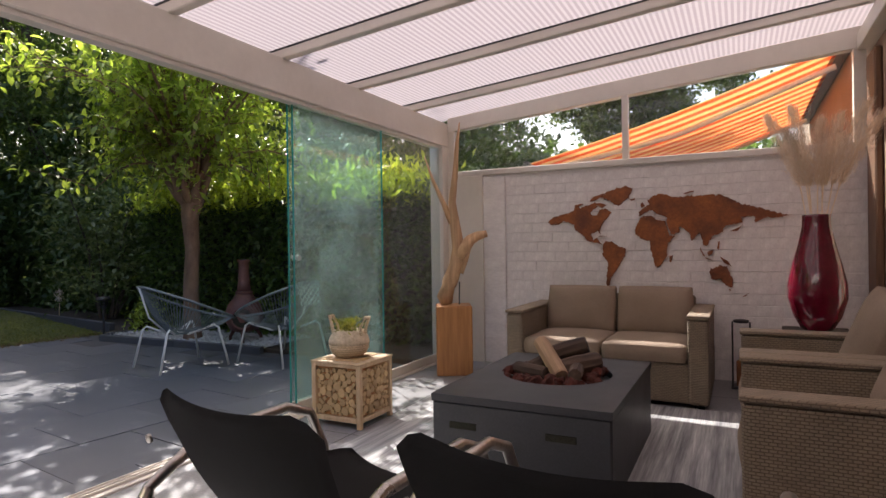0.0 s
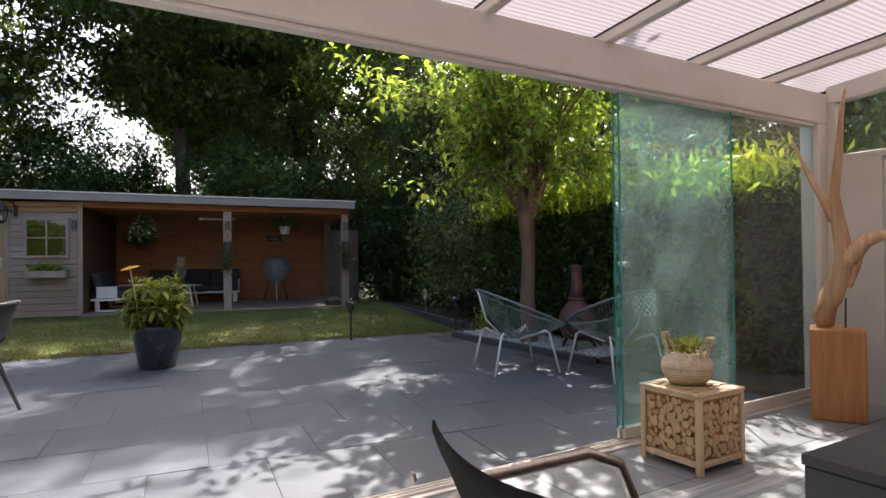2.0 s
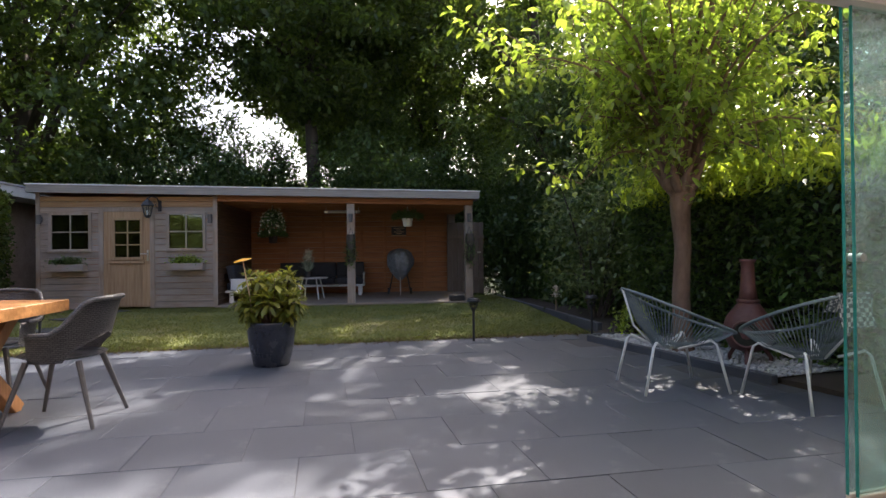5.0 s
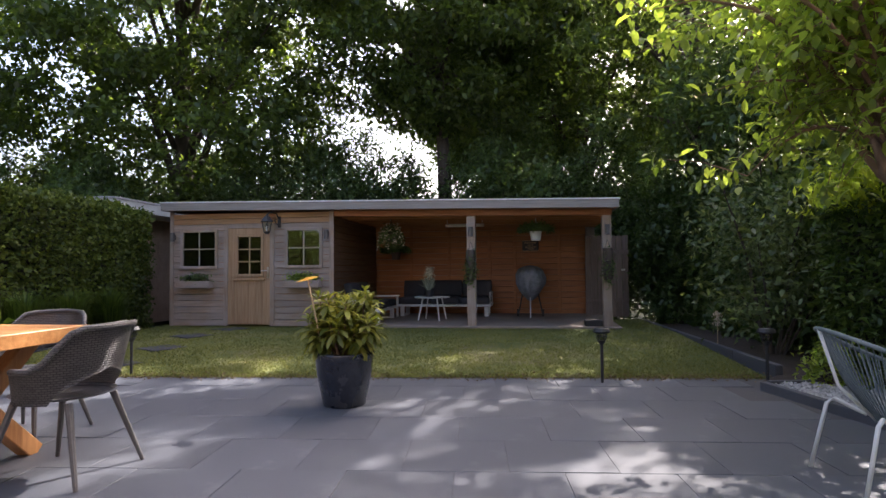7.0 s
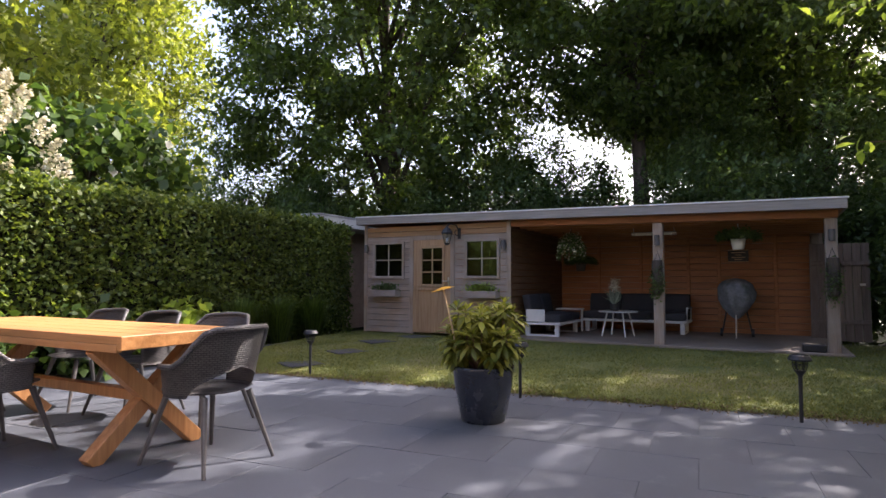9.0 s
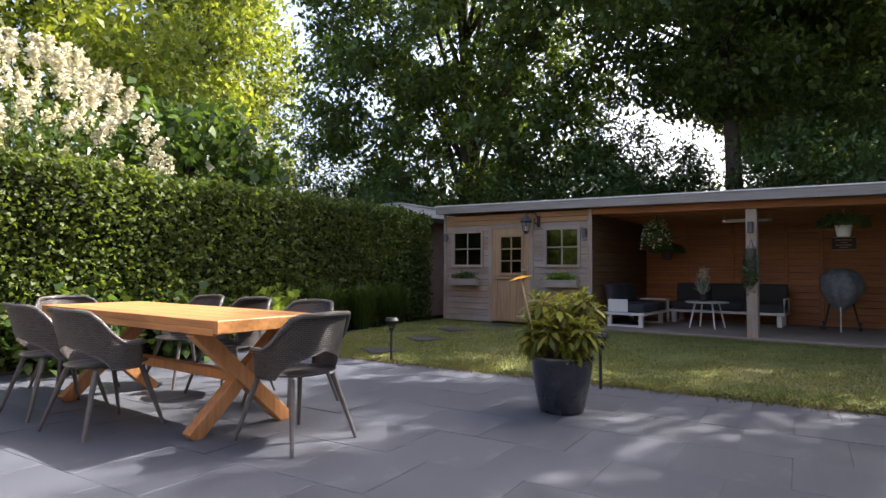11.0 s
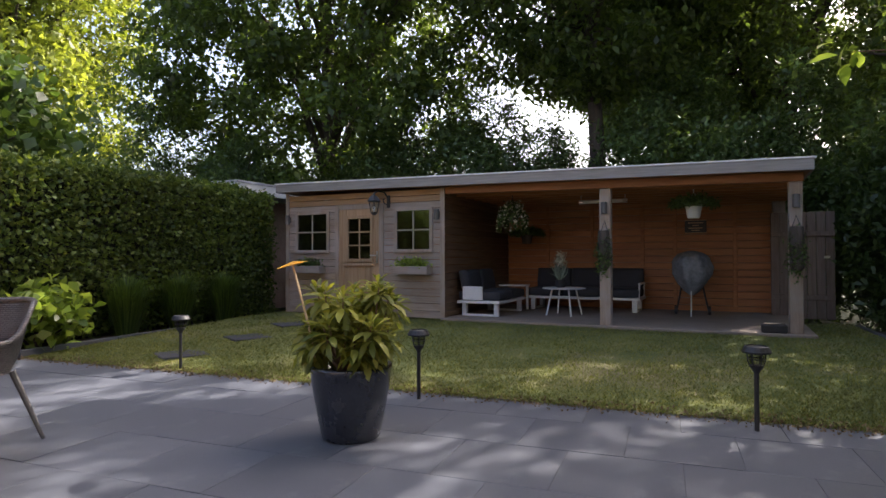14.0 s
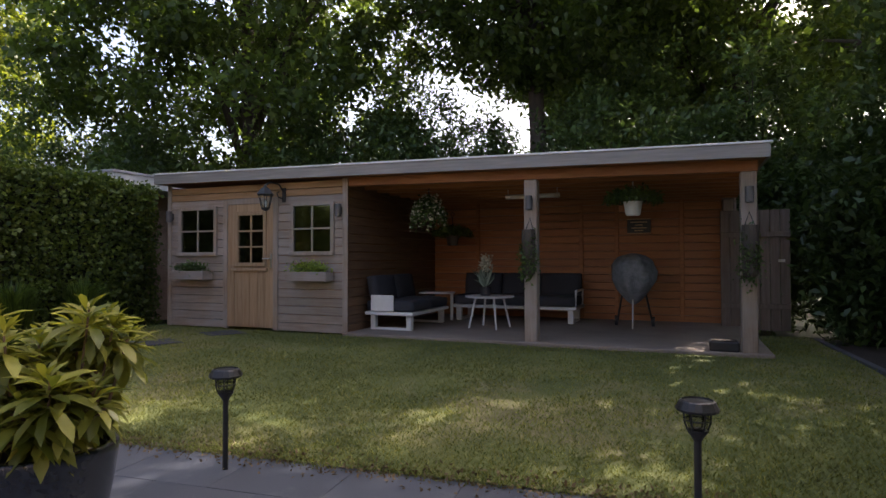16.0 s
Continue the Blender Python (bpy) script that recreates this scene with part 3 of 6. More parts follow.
# near-black: the shade inside hedges, vent slots and stove mouth as a colour
CORE = surface("inner_shade", (0.012, 0.014, 0.008), (0.03, 0.03, 0.018), 1.0, grain=30, bump=1.0)
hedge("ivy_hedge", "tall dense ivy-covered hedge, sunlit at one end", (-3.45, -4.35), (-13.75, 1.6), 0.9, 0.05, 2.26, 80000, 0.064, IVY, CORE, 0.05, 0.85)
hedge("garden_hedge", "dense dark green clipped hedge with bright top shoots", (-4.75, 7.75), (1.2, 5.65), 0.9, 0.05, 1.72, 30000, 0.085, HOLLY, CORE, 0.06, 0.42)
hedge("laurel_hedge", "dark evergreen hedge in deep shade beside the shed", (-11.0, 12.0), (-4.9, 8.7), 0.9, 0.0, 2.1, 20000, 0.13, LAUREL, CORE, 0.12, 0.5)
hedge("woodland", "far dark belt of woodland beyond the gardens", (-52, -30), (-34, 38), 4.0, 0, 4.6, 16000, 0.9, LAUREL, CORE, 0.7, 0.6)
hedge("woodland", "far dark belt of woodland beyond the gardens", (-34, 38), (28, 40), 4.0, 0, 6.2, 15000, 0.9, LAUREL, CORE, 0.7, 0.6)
# loose bright shoots on top of the clipped hedge
n = 13000
u = rng.uniform(0, 0.72, n)
sp = np.column_stack([-4.6 + 5.6 * u, 8.1 - 1.98 * u, 1.62 + np.abs(rng.normal(size=n)) * 0.2]) + np.column_stack([rng.normal(size=(n, 2)) * 0.28, np.zeros(n)])
ob = leaves("hedge_shoots", sp, 0.13, YOUNG, aspect=0.28, droop=-0.9)
tagged(ob, "bright yellow-green young shoots on the hedge top", "shoots", kind="stuff")

# the small garden tree by the kerb
gt = thing("garden_tree", "small garden tree with a thick pruned trunk and fresh leaves", "tree", pose(-3.46, 6.68, 0.03))
part("trunk", tubem([(0, 0, -0.03), (0.01, 0.0, 0.1), (-0.015, 0.01, 0.6), (0.02, 0, 1.1), (0.0, -0.01, 1.5), (0.03, 0, 1.72)], [0.13, 0.1, 0.088, 0.082, 0.1, 0.135], 12), BARKR, gt, smooth=True)
bm = bmesh.new()
for k in range(9):
    a, q = k * 0.7, rng.uniform(0.8, 1.2)
    tube(bm, [(0.03, 0, 1.6), (0.14 * math.cos(a), 0.14 * math.sin(a), 1.76), (0.26 * q * math.cos(a), 0.26 * q * math.sin(a), 1.98)], [0.085, 0.055, 0.018], 7)
part("pruned_head", bm, BARKR, gt, smooth=True)
arms = [(k * 2.399, rng.uniform(0.7, 1.85), 2.2 + 2.3 * (k % 10) / 9, rng.uniform(-0.5, 0.15)) for k in range(42)]
arms += [(math.atan2(y, x), math.hypot(x, y), z, -0.25) for x, y, z in ((-0.5, -1.9, 3.0), (0.3, -1.95, 3.3), (0.9, -1.8, 3.1), (-0.9, -0.9, 3.2), (-0.9, -1.6, 3.6))]
twigs, sprays = bmesh.new(), []
for a, reach, apex, sag in arms:
    if math.cos(a) < -0.3 and math.sin(a) < -0.2:      # clipped back over the path to the lawn
        reach *= 0.62
    s0, e = np.array([0.1 * math.cos(a), 0.1 * math.sin(a), 1.85]), np.array([reach * math.cos(a), reach * math.sin(a), apex + sag])
    m_ = np.array([reach * 0.5 * math.cos(a), reach * 0.5 * math.sin(a), apex + 0.2])
    along = lambda f: (1 - f) ** 2 * s0 + 2 * f * (1 - f) * m_ + f ** 2 * e
    part("branch", tubem([along(f) for f in (0, 0.2, 0.4, 0.6, 0.8, 1.0)], [0.024, 0.02, 0.016, 0.012, 0.008, 0.003], 6), BARKR, gt)
    for f in np.linspace(0.22, 1.0, 8):
        o, d = along(f), (e - s0) * 0.2 + rng.normal(size=3) * 0.33 + np.array([0, 0, 0.05])
        d *= rng.uniform(0.45, 0.7) / np.linalg.norm(d)
        tube(twigs, [o, o + d * 0.5 + np.array([0, 0, 0.04]), o + d], [0.006, 0.004, 0.002], 4)
        g = rng.uniform(0, 1.1, 35)[:, None]
        sprays.append(o + d * g + np.array([0, 0, 0.06]) * (g - g * g) * 2 + rng.normal(size=(35, 3)) * 0.055)
tagged(part("twig", twigs, BARKR, gt), kind="stuff")
sprays = np.vstack(sprays)
way = rng.normal(size=sprays.shape) + sprays * np.array([0.35, 0.35, 0]) - np.array([0, 0, 0.35])
long_leaves("crown", sprays, way, 0.105 * rng.uniform(0.65, 1.25, len(sprays)), 0.48, FRESH, gt)

# tall trees round the garden
oak = tree("oak_tree", "tall dark oak with a broad backlit crown", -20.0, 2.3, 0, 15.5, 5.3, 1.6, 430, 215, 0.2, OAK, BARK, 0.32, spread=0.34, flat=0.4, fork=0.3, thick=0.3)
t2 = tree("oak_tree", "tall tree with a forked dark trunk behind the shed", -16.3, 9.0, 0, 12.8, 3.9, 5.2, 190, 210, 0.19, OAK, BARK, 0.27, spread=0.31, flat=0.42, fork=0.63, thick=0.3)
for x, y, rz, s, src in ((-19.0, 16.0, 70, 1.0, oak), (-23.0, 15.2, 300, 1.1, t2), (-20.6, 13.3, 130, 0.95, t2), (-1.5, 19.5, 110, 0.75, t2), (-6.0, 21.0, 280, 1.05, oak), (4.5, 18.0, 330, 0.8, t2)):
    c = copy_thing(src, pose(x, y, 0, 0, 0, rz))
    c.scale = (s, s, s)
tree("ash_tree", "slender tree with an airy crown beyond the shed", -10.9, 13.0, 0, 12.4, 3.7, 4.0, 165, 140, 0.17, OAK, BARK, 0.24, spread=0.27, fork=0.4, thick=0.3)
# the four 7.4 to 9 m high between x -8.6 and -5.6 are raised to shade the patio
for x, y, r, hgt in ((-15.6, 11.2, 1.6, 6.6), (-16.8, 8.0, 1.2, 4.9), (-18.0, 6.5, 1.5, 6.0), (-19.5, 3.4, 1.7, 4.6), (-16.3, 5.9, 1.6, 4.7), (-14.6, 9.5, 1.5, 4.7), (-13.0, 12.0, 1.7, 5.4), (-10.2, 12.8, 1.8, 5.2), (-7.9, 11.5, 1.7, 8.0), (-17.2, 3.9, 1.6, 4.8), (-18.6, 0.4, 1.8, 4.4), (-6.3, 11.3, 1.6, 7.4), (-2.6, 11.3, 1.5, 3.6), (0.4, 10.5, 1.5, 3.4), (-9.2, 11.6, 0.9, 3.3), (-10.6, 11.7, 0.7, 3.2), (-9.75, 11.1, 0.55, 2.4), (-8.6, 13.6, 1.9, 9.0), (-5.6, 13.4, 1.8, 8.0), (-11.4, 15.0, 2.0, 7.6), (-19.2, -2.4, 2.1, 6.6), (-16.8, 0.2, 1.4, 4.0), (-23.0, -0.6, 2.0, 5.6), (-13.0, 10.6, 1.3, 4.2), (-11.9, 11.3, 0.9, 3.0)):
    shrub("laurel_bush", "tall dark evergreen shrub in shade", x, y, 0, (r, r, hgt / 2), 210, 46, 0.14, LAUREL, spread=0.19, aspect=0.42)
shrub("hazel_bush", "grey-green shrub with thin stems in the border", -6.05, 8.75, 0.05, (0.95, 0.85, 1.4), 75, 42, 0.1, HAZEL, spread=0.2)
tree("lime_tree", "tall sunlit yellow-green tree far beyond the ivy hedge", -28.5, -11.2, 0, 17.5, 5.0, 1.0, 300, 150, 0.3, BIRCH, BARK, 0.3, spread=0.6)
tree("lime_tree", "sunlit yellow-green tree beyond the ivy hedge", -13.6, -6.8, 0, 8.6, 2.8, 1.0, 140, 120, 0.21, BIRCH, BARK, 0.16, spread=0.5)
tree("lime_tree", "sunlit yellow-green tree beyond the ivy hedge", -9.5, -9.0, 0, 8.5, 3.0, 1.0, 130, 60, 0.17, BIRCH, BARK, 0.16, spread=0.5)
tree("maple_tree", "broad-leaved green tree behind the ivy hedge", -11.6, -2.6, 0, 3.9, 1.5, 1.4, 60, 50, 0.19, HOLLY, BARK, 0.1, spread=0.3, aspect=0.8)
bud = shrub("butterfly_bush", "flowering bush with long cream blossom spikes above the hedge", -8.7, -3.3, 0, (1.6, 1.4, 1.95), 90, 34, 0.13, HOLLY, spread=0.22, aspect=0.3)
sp = []
for k in range(120):
    a, b = rng.uniform(0, math.tau), rng.uniform(0.1, 1.25)
    p0 = np.array([1.7 * math.cos(a) * math.cos(b), 1.5 * math.sin(a) * math.cos(b), 1.9 + 2.0 * math.sin(b)])
    d = p0 - np.array([0, 0, 1.3])
    d /= np.linalg.norm(d)
    f = rng.uniform(0, 0.3, 75)[:, None]
    sp.append(p0 + d * f + rng.normal(size=(75, 3)) * 0.04 * (1.1 - f / 0.33))
leaves("blossom", np.vstack(sp), 0.055, BLOOM, bud, "cream blossom spikes", aspect=0.9, droop=0)
# border plants below the ivy
shrub("hydrangea", "broad-leaved hydrangea by the ivy hedge", -9.7, -0.4, 0.03, (0.45, 0.4, 0.4), 34, 26, 0.15, FRESH, "plant", 0.75, 0.1)
shrub("hydrangea", "hydrangea with a pink flower head in the border", -8.6, -1.0, 0.03, (0.6, 0.5, 0.36), 34, 26, 0.13, HOLLY, "plant", 0.75, 0.1)
shrub("hydrangea", "broad-leaved plant in the border", -7.4, -1.65, 0.03, (0.6, 0.5, 0.4), 34, 26, 0.13, HOLLY, "plant", 0.75, 0.1)
fl = thing("flower_head", "round pink hydrangea flower head", "flower", pose(-8.42, -0.7, 0.0))
part("stalk", tubem([(0, -0.1, 0.03), (0, -0.03, 0.2), (0, 0, 0.36)], 0.006, 5), BARK, fl)
tagged(leaves("petals", np.array([0, 0, 0.4]) + rng.normal(size=(160, 3)) * 0.035, 0.04, PINK, fl, aspect=1.0, droop=0), kind="stuff")
for x, y in ((-11.5, 0.62), (-12.3, 1.08), (-10.7, 0.2)):
    n = 900
    a = rng.uniform(0, math.tau, n)
    t = thing("ornamental_grass", "tall arching ornamental grass clump in the border", "grass clump", pose(x, y, 0.03))
    b0 = np.column_stack([0.12 * np.cos(a), 0.12 * np.sin(a), np.zeros(n)]) * rng.uniform(0, 1, n)[:, None]
    hgt, rad = rng.uniform(0.45, 0.95, n), rng.uniform(0.05, 0.5, n)
    m1 = b0 + np.column_stack([np.cos(a) * rad * 0.4, np.sin(a) * rad * 0.4, hgt * 0.75])
    m2 = b0 + np.column_stack([np.cos(a) * rad, np.sin(a) * rad, hgt * (1 - 0.35 * rad)])
    s = np.column_stack([-np.sin(a), np.cos(a), np.zeros(n)]) * 0.006
    co = np.stack([b0 - s, b0 + s, m1 + s, m1 - s, m2], 1).reshape(-1, 3)
    k = 5 * np.arange(n)[:, None]
    fcs = np.vstack([np.hstack([k, k + 1, k + 2]), np.hstack([k, k + 2, k + 3]), np.hstack([k + 3, k + 2, k + 4])])
    quads("blades", co, fcs, HOLLY, t)

# ---- veranda ----
RZ0, SLOPE = 2.342, 0.092       # underside of the roof over the beam, rise a metre
vfloor = thing("floor", "grey tiled veranda floor", "floor", VER, kind="structure")
part("slab", boxm((-0.09, -3.7, -0.07), (3.5, 2.25, 0.012)), JOINT, vfloor)
vb = thing("trim_beam", "cream aluminium gutter beam carrying the veranda roof", "beam", VER, kind="structure")
part("beam", boxm((-0.09, -3.3, 2.10), (0.05, 2.3, 2.335), 0.008), CREAM, vb)
part("gutter_lip", boxm((-0.13, -3.3, 2.25), (-0.09, 2.3, 2.37), 0.006), CREAM, vb)
part("track", boxm((-0.04, -3.02, 2.075), (0.03, 2.2, 2.10), 0.003), CREAM, vb)
part("post", boxm((-0.09, -3.2, 0), (0.05, -3.06, 2.10), 0.006), CREAM, vb)
part("post", boxm((-0.09, 2.14, 0), (0.05, 2.28, 2.10), 0.006), CREAM, vb)
rail = thing("trim_rail", "aluminium floor track of the glass sliding doors", "door track", VER, kind="structure")
part("track_base", boxm((-0.07, -3.06, 0.0), (0.05, 2.14, 0.026), 0.004), CREAM, rail)
for x in (-0.045, -0.015, 0.015):
    part("runner", boxm((x - 0.004, -3.06, 0.024), (x + 0.004, 2.14, 0.04)), CREAM, rail)
roof = thing("ceiling", "white ribbed translucent polycarbonate veranda roof between cream rafters", "roof", VER, kind="structure")
ys = [2.43 - 0.832 * k for k in range(8)]
bm = bmesh.new()
for a, b in zip([2.37] + ys[1:], ys[1:]):
    z = lambda x: RZ0 + 0.05 + SLOPE * x
    vs = [bm.verts.new(p) for p in ((-0.1, b, z(-0.1)), (3.5, b, z(3.5)), (3.5, a, z(3.5)), (-0.1, a, z(-0.1)))]
    bm.faces.new(vs)
part("roof_sheet", bm, POLY, roof)
for y in ys[1:]:
    m = Matrix.Rotation(-math.atan(SLOPE), 4, 'Y')
    m.translation = (0, y, RZ0)
    part("rafter", boxm((-0.05, -0.03, -0.02), (3.5, 0.03, 0.04), 0.006, m=m), CREAM, roof)
    part("rubber_seal", boxm((-0.05, -0.034, 0.036), (3.5, 0.034, 0.046), m=m), BLACKM, roof)

gable = thing("wall_gable", "whitewashed brick side wall under a strip window", "wall", VER, kind="structure")
part("core", boxm((0.1, 2.293, -0.05), (3.5, 2.5, 1.80)), WALLW, gable)
part("pier", boxm((0.05, 2.24, 0), (0.42, 2.31, 1.80), 0.004), CREAM, gable)
part("pilaster", boxm((0.42, 2.262, 0), (0.64, 2.31, 1.78), 0.006), WALLW, gable)
gw = thing("window_1", "sloping strip window in a cream frame above the wall", "window", VER, kind="structure")


def slope_bar(x0, x1, y0, y1, z0, z1, k0, k1):
    """A bar whose lower edge rises by k0 and upper edge by k1 a metre."""
    bm = bmesh.new()
    vs = [bm.verts.new((x, y, z)) for x, y, z in ((x0, y0, z0 + k0 * x0), (x1, y0, z0 + k0 * x1), (x1, y1, z0 + k0 * x1), (x0, y1, z0 + k0 * x0), (x0, y0, z1 + k1 * x0), (x1, y0, z1 + k1 * x1), (x1, y1, z1 + k1 * x1), (x0, y1, z1 + k1 * x0))]
    for f in ((0, 1, 2, 3), (4, 5, 6, 7), (0, 1, 5, 4), (1, 2, 6, 5), (2, 3, 7, 6), (3, 0, 4, 7)):
        bm.faces.new([vs[k] for k in f])
    return bm


part("window_sill", boxm((0.03, 2.25, 1.80), (3.5, 2.46, 1.855), 0.005), CREAM, gw)
part("top_rail", slope_bar(0.05, 3.5, 2.26, 2.36, 2.25, 2.38, 0.085, 0.092), CREAM, gw)
part("mullion", slope_bar(1.72, 1.77, 2.27, 2.34, 1.855, 2.25, 0, 0.085), CREAM, gw)
part("mullion", slope_bar(0.05, 0.11, 2.27, 2.34, 1.855, 2.25, 0, 0.085), CREAM, gw)
part("mullion", slope_bar(3.38, 3.46, 2.27, 2.34, 1.855, 2.25, 0, 0.085), CREAM, gw)
for a, b in ((0.11, 1.72), (1.77, 3.38)):
    o = part("pane", slope_bar(a, b, 2.30, 2.308, 1.855, 2.25, 0, 0.085), PANE, gw)
    o.visible_shadow = False
# house walls that close the veranda
hw = thing("wall_house", "brick house wall with a cream door frame beside the veranda", "wall", VER, kind="structure")
part("brickwork", boxm((3.5, -8.5, -0.05), (3.8, 8.5, 5.4)), HOUSE, hw)
part("door_frame", boxm((3.42, 1.3, 0), (3.5, 1.4, 2.3), 0.005), CREAM, hw)
part("door_frame", boxm((3.42, -0.9, 0), (3.5, -0.8, 2.3), 0.005), CREAM, hw)
part("lintel", boxm((3.42, -0.9, 2.3), (3.5, 1.4, 2.4), 0.005), CREAM, hw)
part("wall_plate", boxm((3.4, -3.5, 2.52), (3.5, 2.5, 2.64), 0.005), CREAM, hw)
part("jamb", boxm((3.45, 1.95, 0.0), (3.5, 2.24, 2.45), 0.01), wood("brown_jamb", (0.1, 0.05, 0.025), (0.2, 0.11, 0.06), 2), hw)
we = thing("wall_end", "plain white end wall of the veranda", "wall", VER, kind="structure")
part("plaster", boxm((0.3, -3.9, -0.05), (3.5, -3.75, 2.6)), WHITE, we)

# sliding glass panels
for k, (a, b, x) in enumerate(((0.05, 1.12, -0.045), (0.065, 1.15, -0.015), (1.1, 2.12, 0.015))):
    g = thing("door_glass", "frameless greenish glass sliding door panel" if k < 2 else "clear glass sliding door panel at the corner", "glass door", VER, group="sliding glass doors", kind="structure")
    o = part("pane", boxm((x - 0.005, a, 0.10), (x + 0.005, b, 2.08)), TEAL if k < 2 else PANE, g)
    o.visible_shadow = False
    part("bottom_rail", boxm((x - 0.011, a, 0.04), (x + 0.011, b, 0.105), 0.003), CREAM, g)
    part("edge", boxm((x - 0.006, a - 0.004, 0.10), (x + 0.006, a, 2.08)), GEDGE, g)
    if k == 0:
        part("knob", lathe([(0.0, -0.03), (0.018, -0.028), (0.018, -0.01), (0.008, 0), (0.018, 0.01), (0.018, 0.028), (0, 0.03)], 12), STEEL, g).matrix_basis = pose(x, a + 0.07, 1.06, 0, 90, 0)

# ---- shed ----
ZB = 0.14
shed = thing("garden_shed", "weathered wooden garden shed with an open covered lounge", "shed", SHED)


def board_wall(x0, x1, y0, y1, z0, z1, holes, mat, parent, pitch=0.118, axis='x', name="board"):
    """Boards one above another, cut round the openings."""
    n = round((z1 - z0) / pitch)
    for k in range(n):
        a, b = z0 + (z1 - z0) * k / n, z0 + (z1 - z0) * (k + 1) / n
        cuts = sorted((h0, h1) for h0, h1, g0, g1 in holes if b > g0 + 0.02 and a < g1 - 0.02)
        s = x0
        for h0, h1 in cuts + [(x1, x1)]:
            if h0 - s > 0.02:
                bm = bmesh.new()
                if axis == 'x':
                    box(bm, (s, y0, a + 0.004), (h0, y1, b - 0.003), 0.005)
                else:
                    box(bm, (y0, s, a + 0.004), (y1, h0, b - 0.003), 0.005)
                part(name, bm, mat, parent)
            s = h1
        for h0, h1, g0, g1 in holes:
            for lo, hi in ((a, min(b, g0)), (max(a, g1), b)):
                if a < g1 - 0.02 and b > g0 + 0.02 and hi - lo > 0.012:
                    part(name, box(bmesh.new(), (h0, y0, lo + 0.002), (h1, y1, hi - 0.003), 0.003), mat, parent)


fw = part("front_wall", boxm((0.04, 0.037, ZB), (0.12, 0.09, 2.17)), SHEDV, shed)
WIN = [(0.19, 0.92, 1.175, 1.88), (1.06, 1.98, 0.0, 1.99), (2.2, 2.9, 1.175, 1.88)]
board_wall(0.0, 3.08, 0.0, 0.036, ZB, 1.98, WIN, SHEDW, fw)
board_wall(0.0, 3.08, 0.0, 0.036, 1.98, 2.175, [], SHEDTOP, fw, 0.098)
sw = part("side_wall", boxm((3.0, 0.05, ZB), (3.048, 0.12, 2.15)), SHEDV, shed)
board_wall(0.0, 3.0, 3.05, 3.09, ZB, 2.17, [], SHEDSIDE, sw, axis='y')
board_wall(0.0, 3.0, 0.0, 0.036, ZB, 2.2, [], SHEDW, sw, 0.235, axis='y')
bw = part("back_wall", boxm((0.0, 3.002, ZB), (7.9, 3.03, 2.105)), SHEDW, shed)
board_wall(3.09, 7.70, 2.96, 3.0, ZB, 2.1, [], SHEDIN, bw, 0.125)
for x in (3.9, 4.75, 5.65, 6.2, 7.15):
    part("batten", boxm((x - 0.03, 2.94, ZB), (x + 0.03, 2.962, 2.15), 0.004), SHEDIN, bw)
part("floor_slab", boxm((3.06, -0.06, -0.02), (8.0, 3.0, ZB + 0.025), 0.01), surface("shed_paving", (0.2, 0.155, 0.12), (0.3, 0.24, 0.19), 0.8, grain=60, blotch=2.0), shed)
part("corner_trim", boxm((-0.02, -0.015, ZB), (0.05, 0.0, 2.235), 0.004), SHEDV, shed)
part("corner_trim", boxm((3.03, -0.015, ZB), (3.11, 0.0, 2.185), 0.004), SHEDV, shed)
part("post", boxm((5.46, 0.0, ZB), (5.61, 0.15, 2.035), 0.01), SHEDV, shed)
part("post", boxm((7.71, 0.0, ZB), (7.86, 0.15, 2.0), 0.01), SHEDV, shed)
part("post", boxm((7.71, 2.85, ZB), (7.86, 2.955, 1.995), 0.01), SHEDV, shed)
tilt = Matrix.Rotation(radians(0.93), 4, 'Y')
tilt.translation = (-0.07, 0, 2.375)
part("header_beam", boxm((3.17, 0.02, -0.245), (7.95, 0.12, -0.131), 0.006, m=tilt), SHEDIN, shed)
for k in range(7):
    y = 0.45 + 0.37 * k
    part("roof_joist", boxm((3.17, y, -0.25), (7.97, y + 0.055, -0.131), 0.004, m=tilt), SHEDIN, shed)
part("roof_deck", boxm((0.02, -0.18, -0.13), (8.01, 3.2, -0.045), m=tilt), SHEDIN, shed)
rf = part("roof", boxm((0.0, -0.2, -0.045), (8.03, 3.25, -0.005), 0.006, m=tilt), ROOFING, shed)
part("fascia", boxm((0.0, -0.225, -0.145), (8.03, -0.2, 0.0), 0.004, m=tilt), FASCIA, shed)
part("fascia", boxm((8.01, -0.2, -0.145), (8.035, 3.25, 0.0), 0.004, m=tilt), FASCIA, shed)
part("fascia", boxm((-0.01, -0.2, -0.145), (0.012, 3.25, 0.0), 0.004, m=tilt), FASCIA, shed)
part("drip_edge", boxm((-0.02, -0.24, -0.008), (8.05, -0.16, 0.012), 0.004, m=tilt), WMETAL, shed)
part("interior_back", boxm((0.05, 1.6, ZB), (3.0, 1.63, 2.1)), SHEDIN, shed)


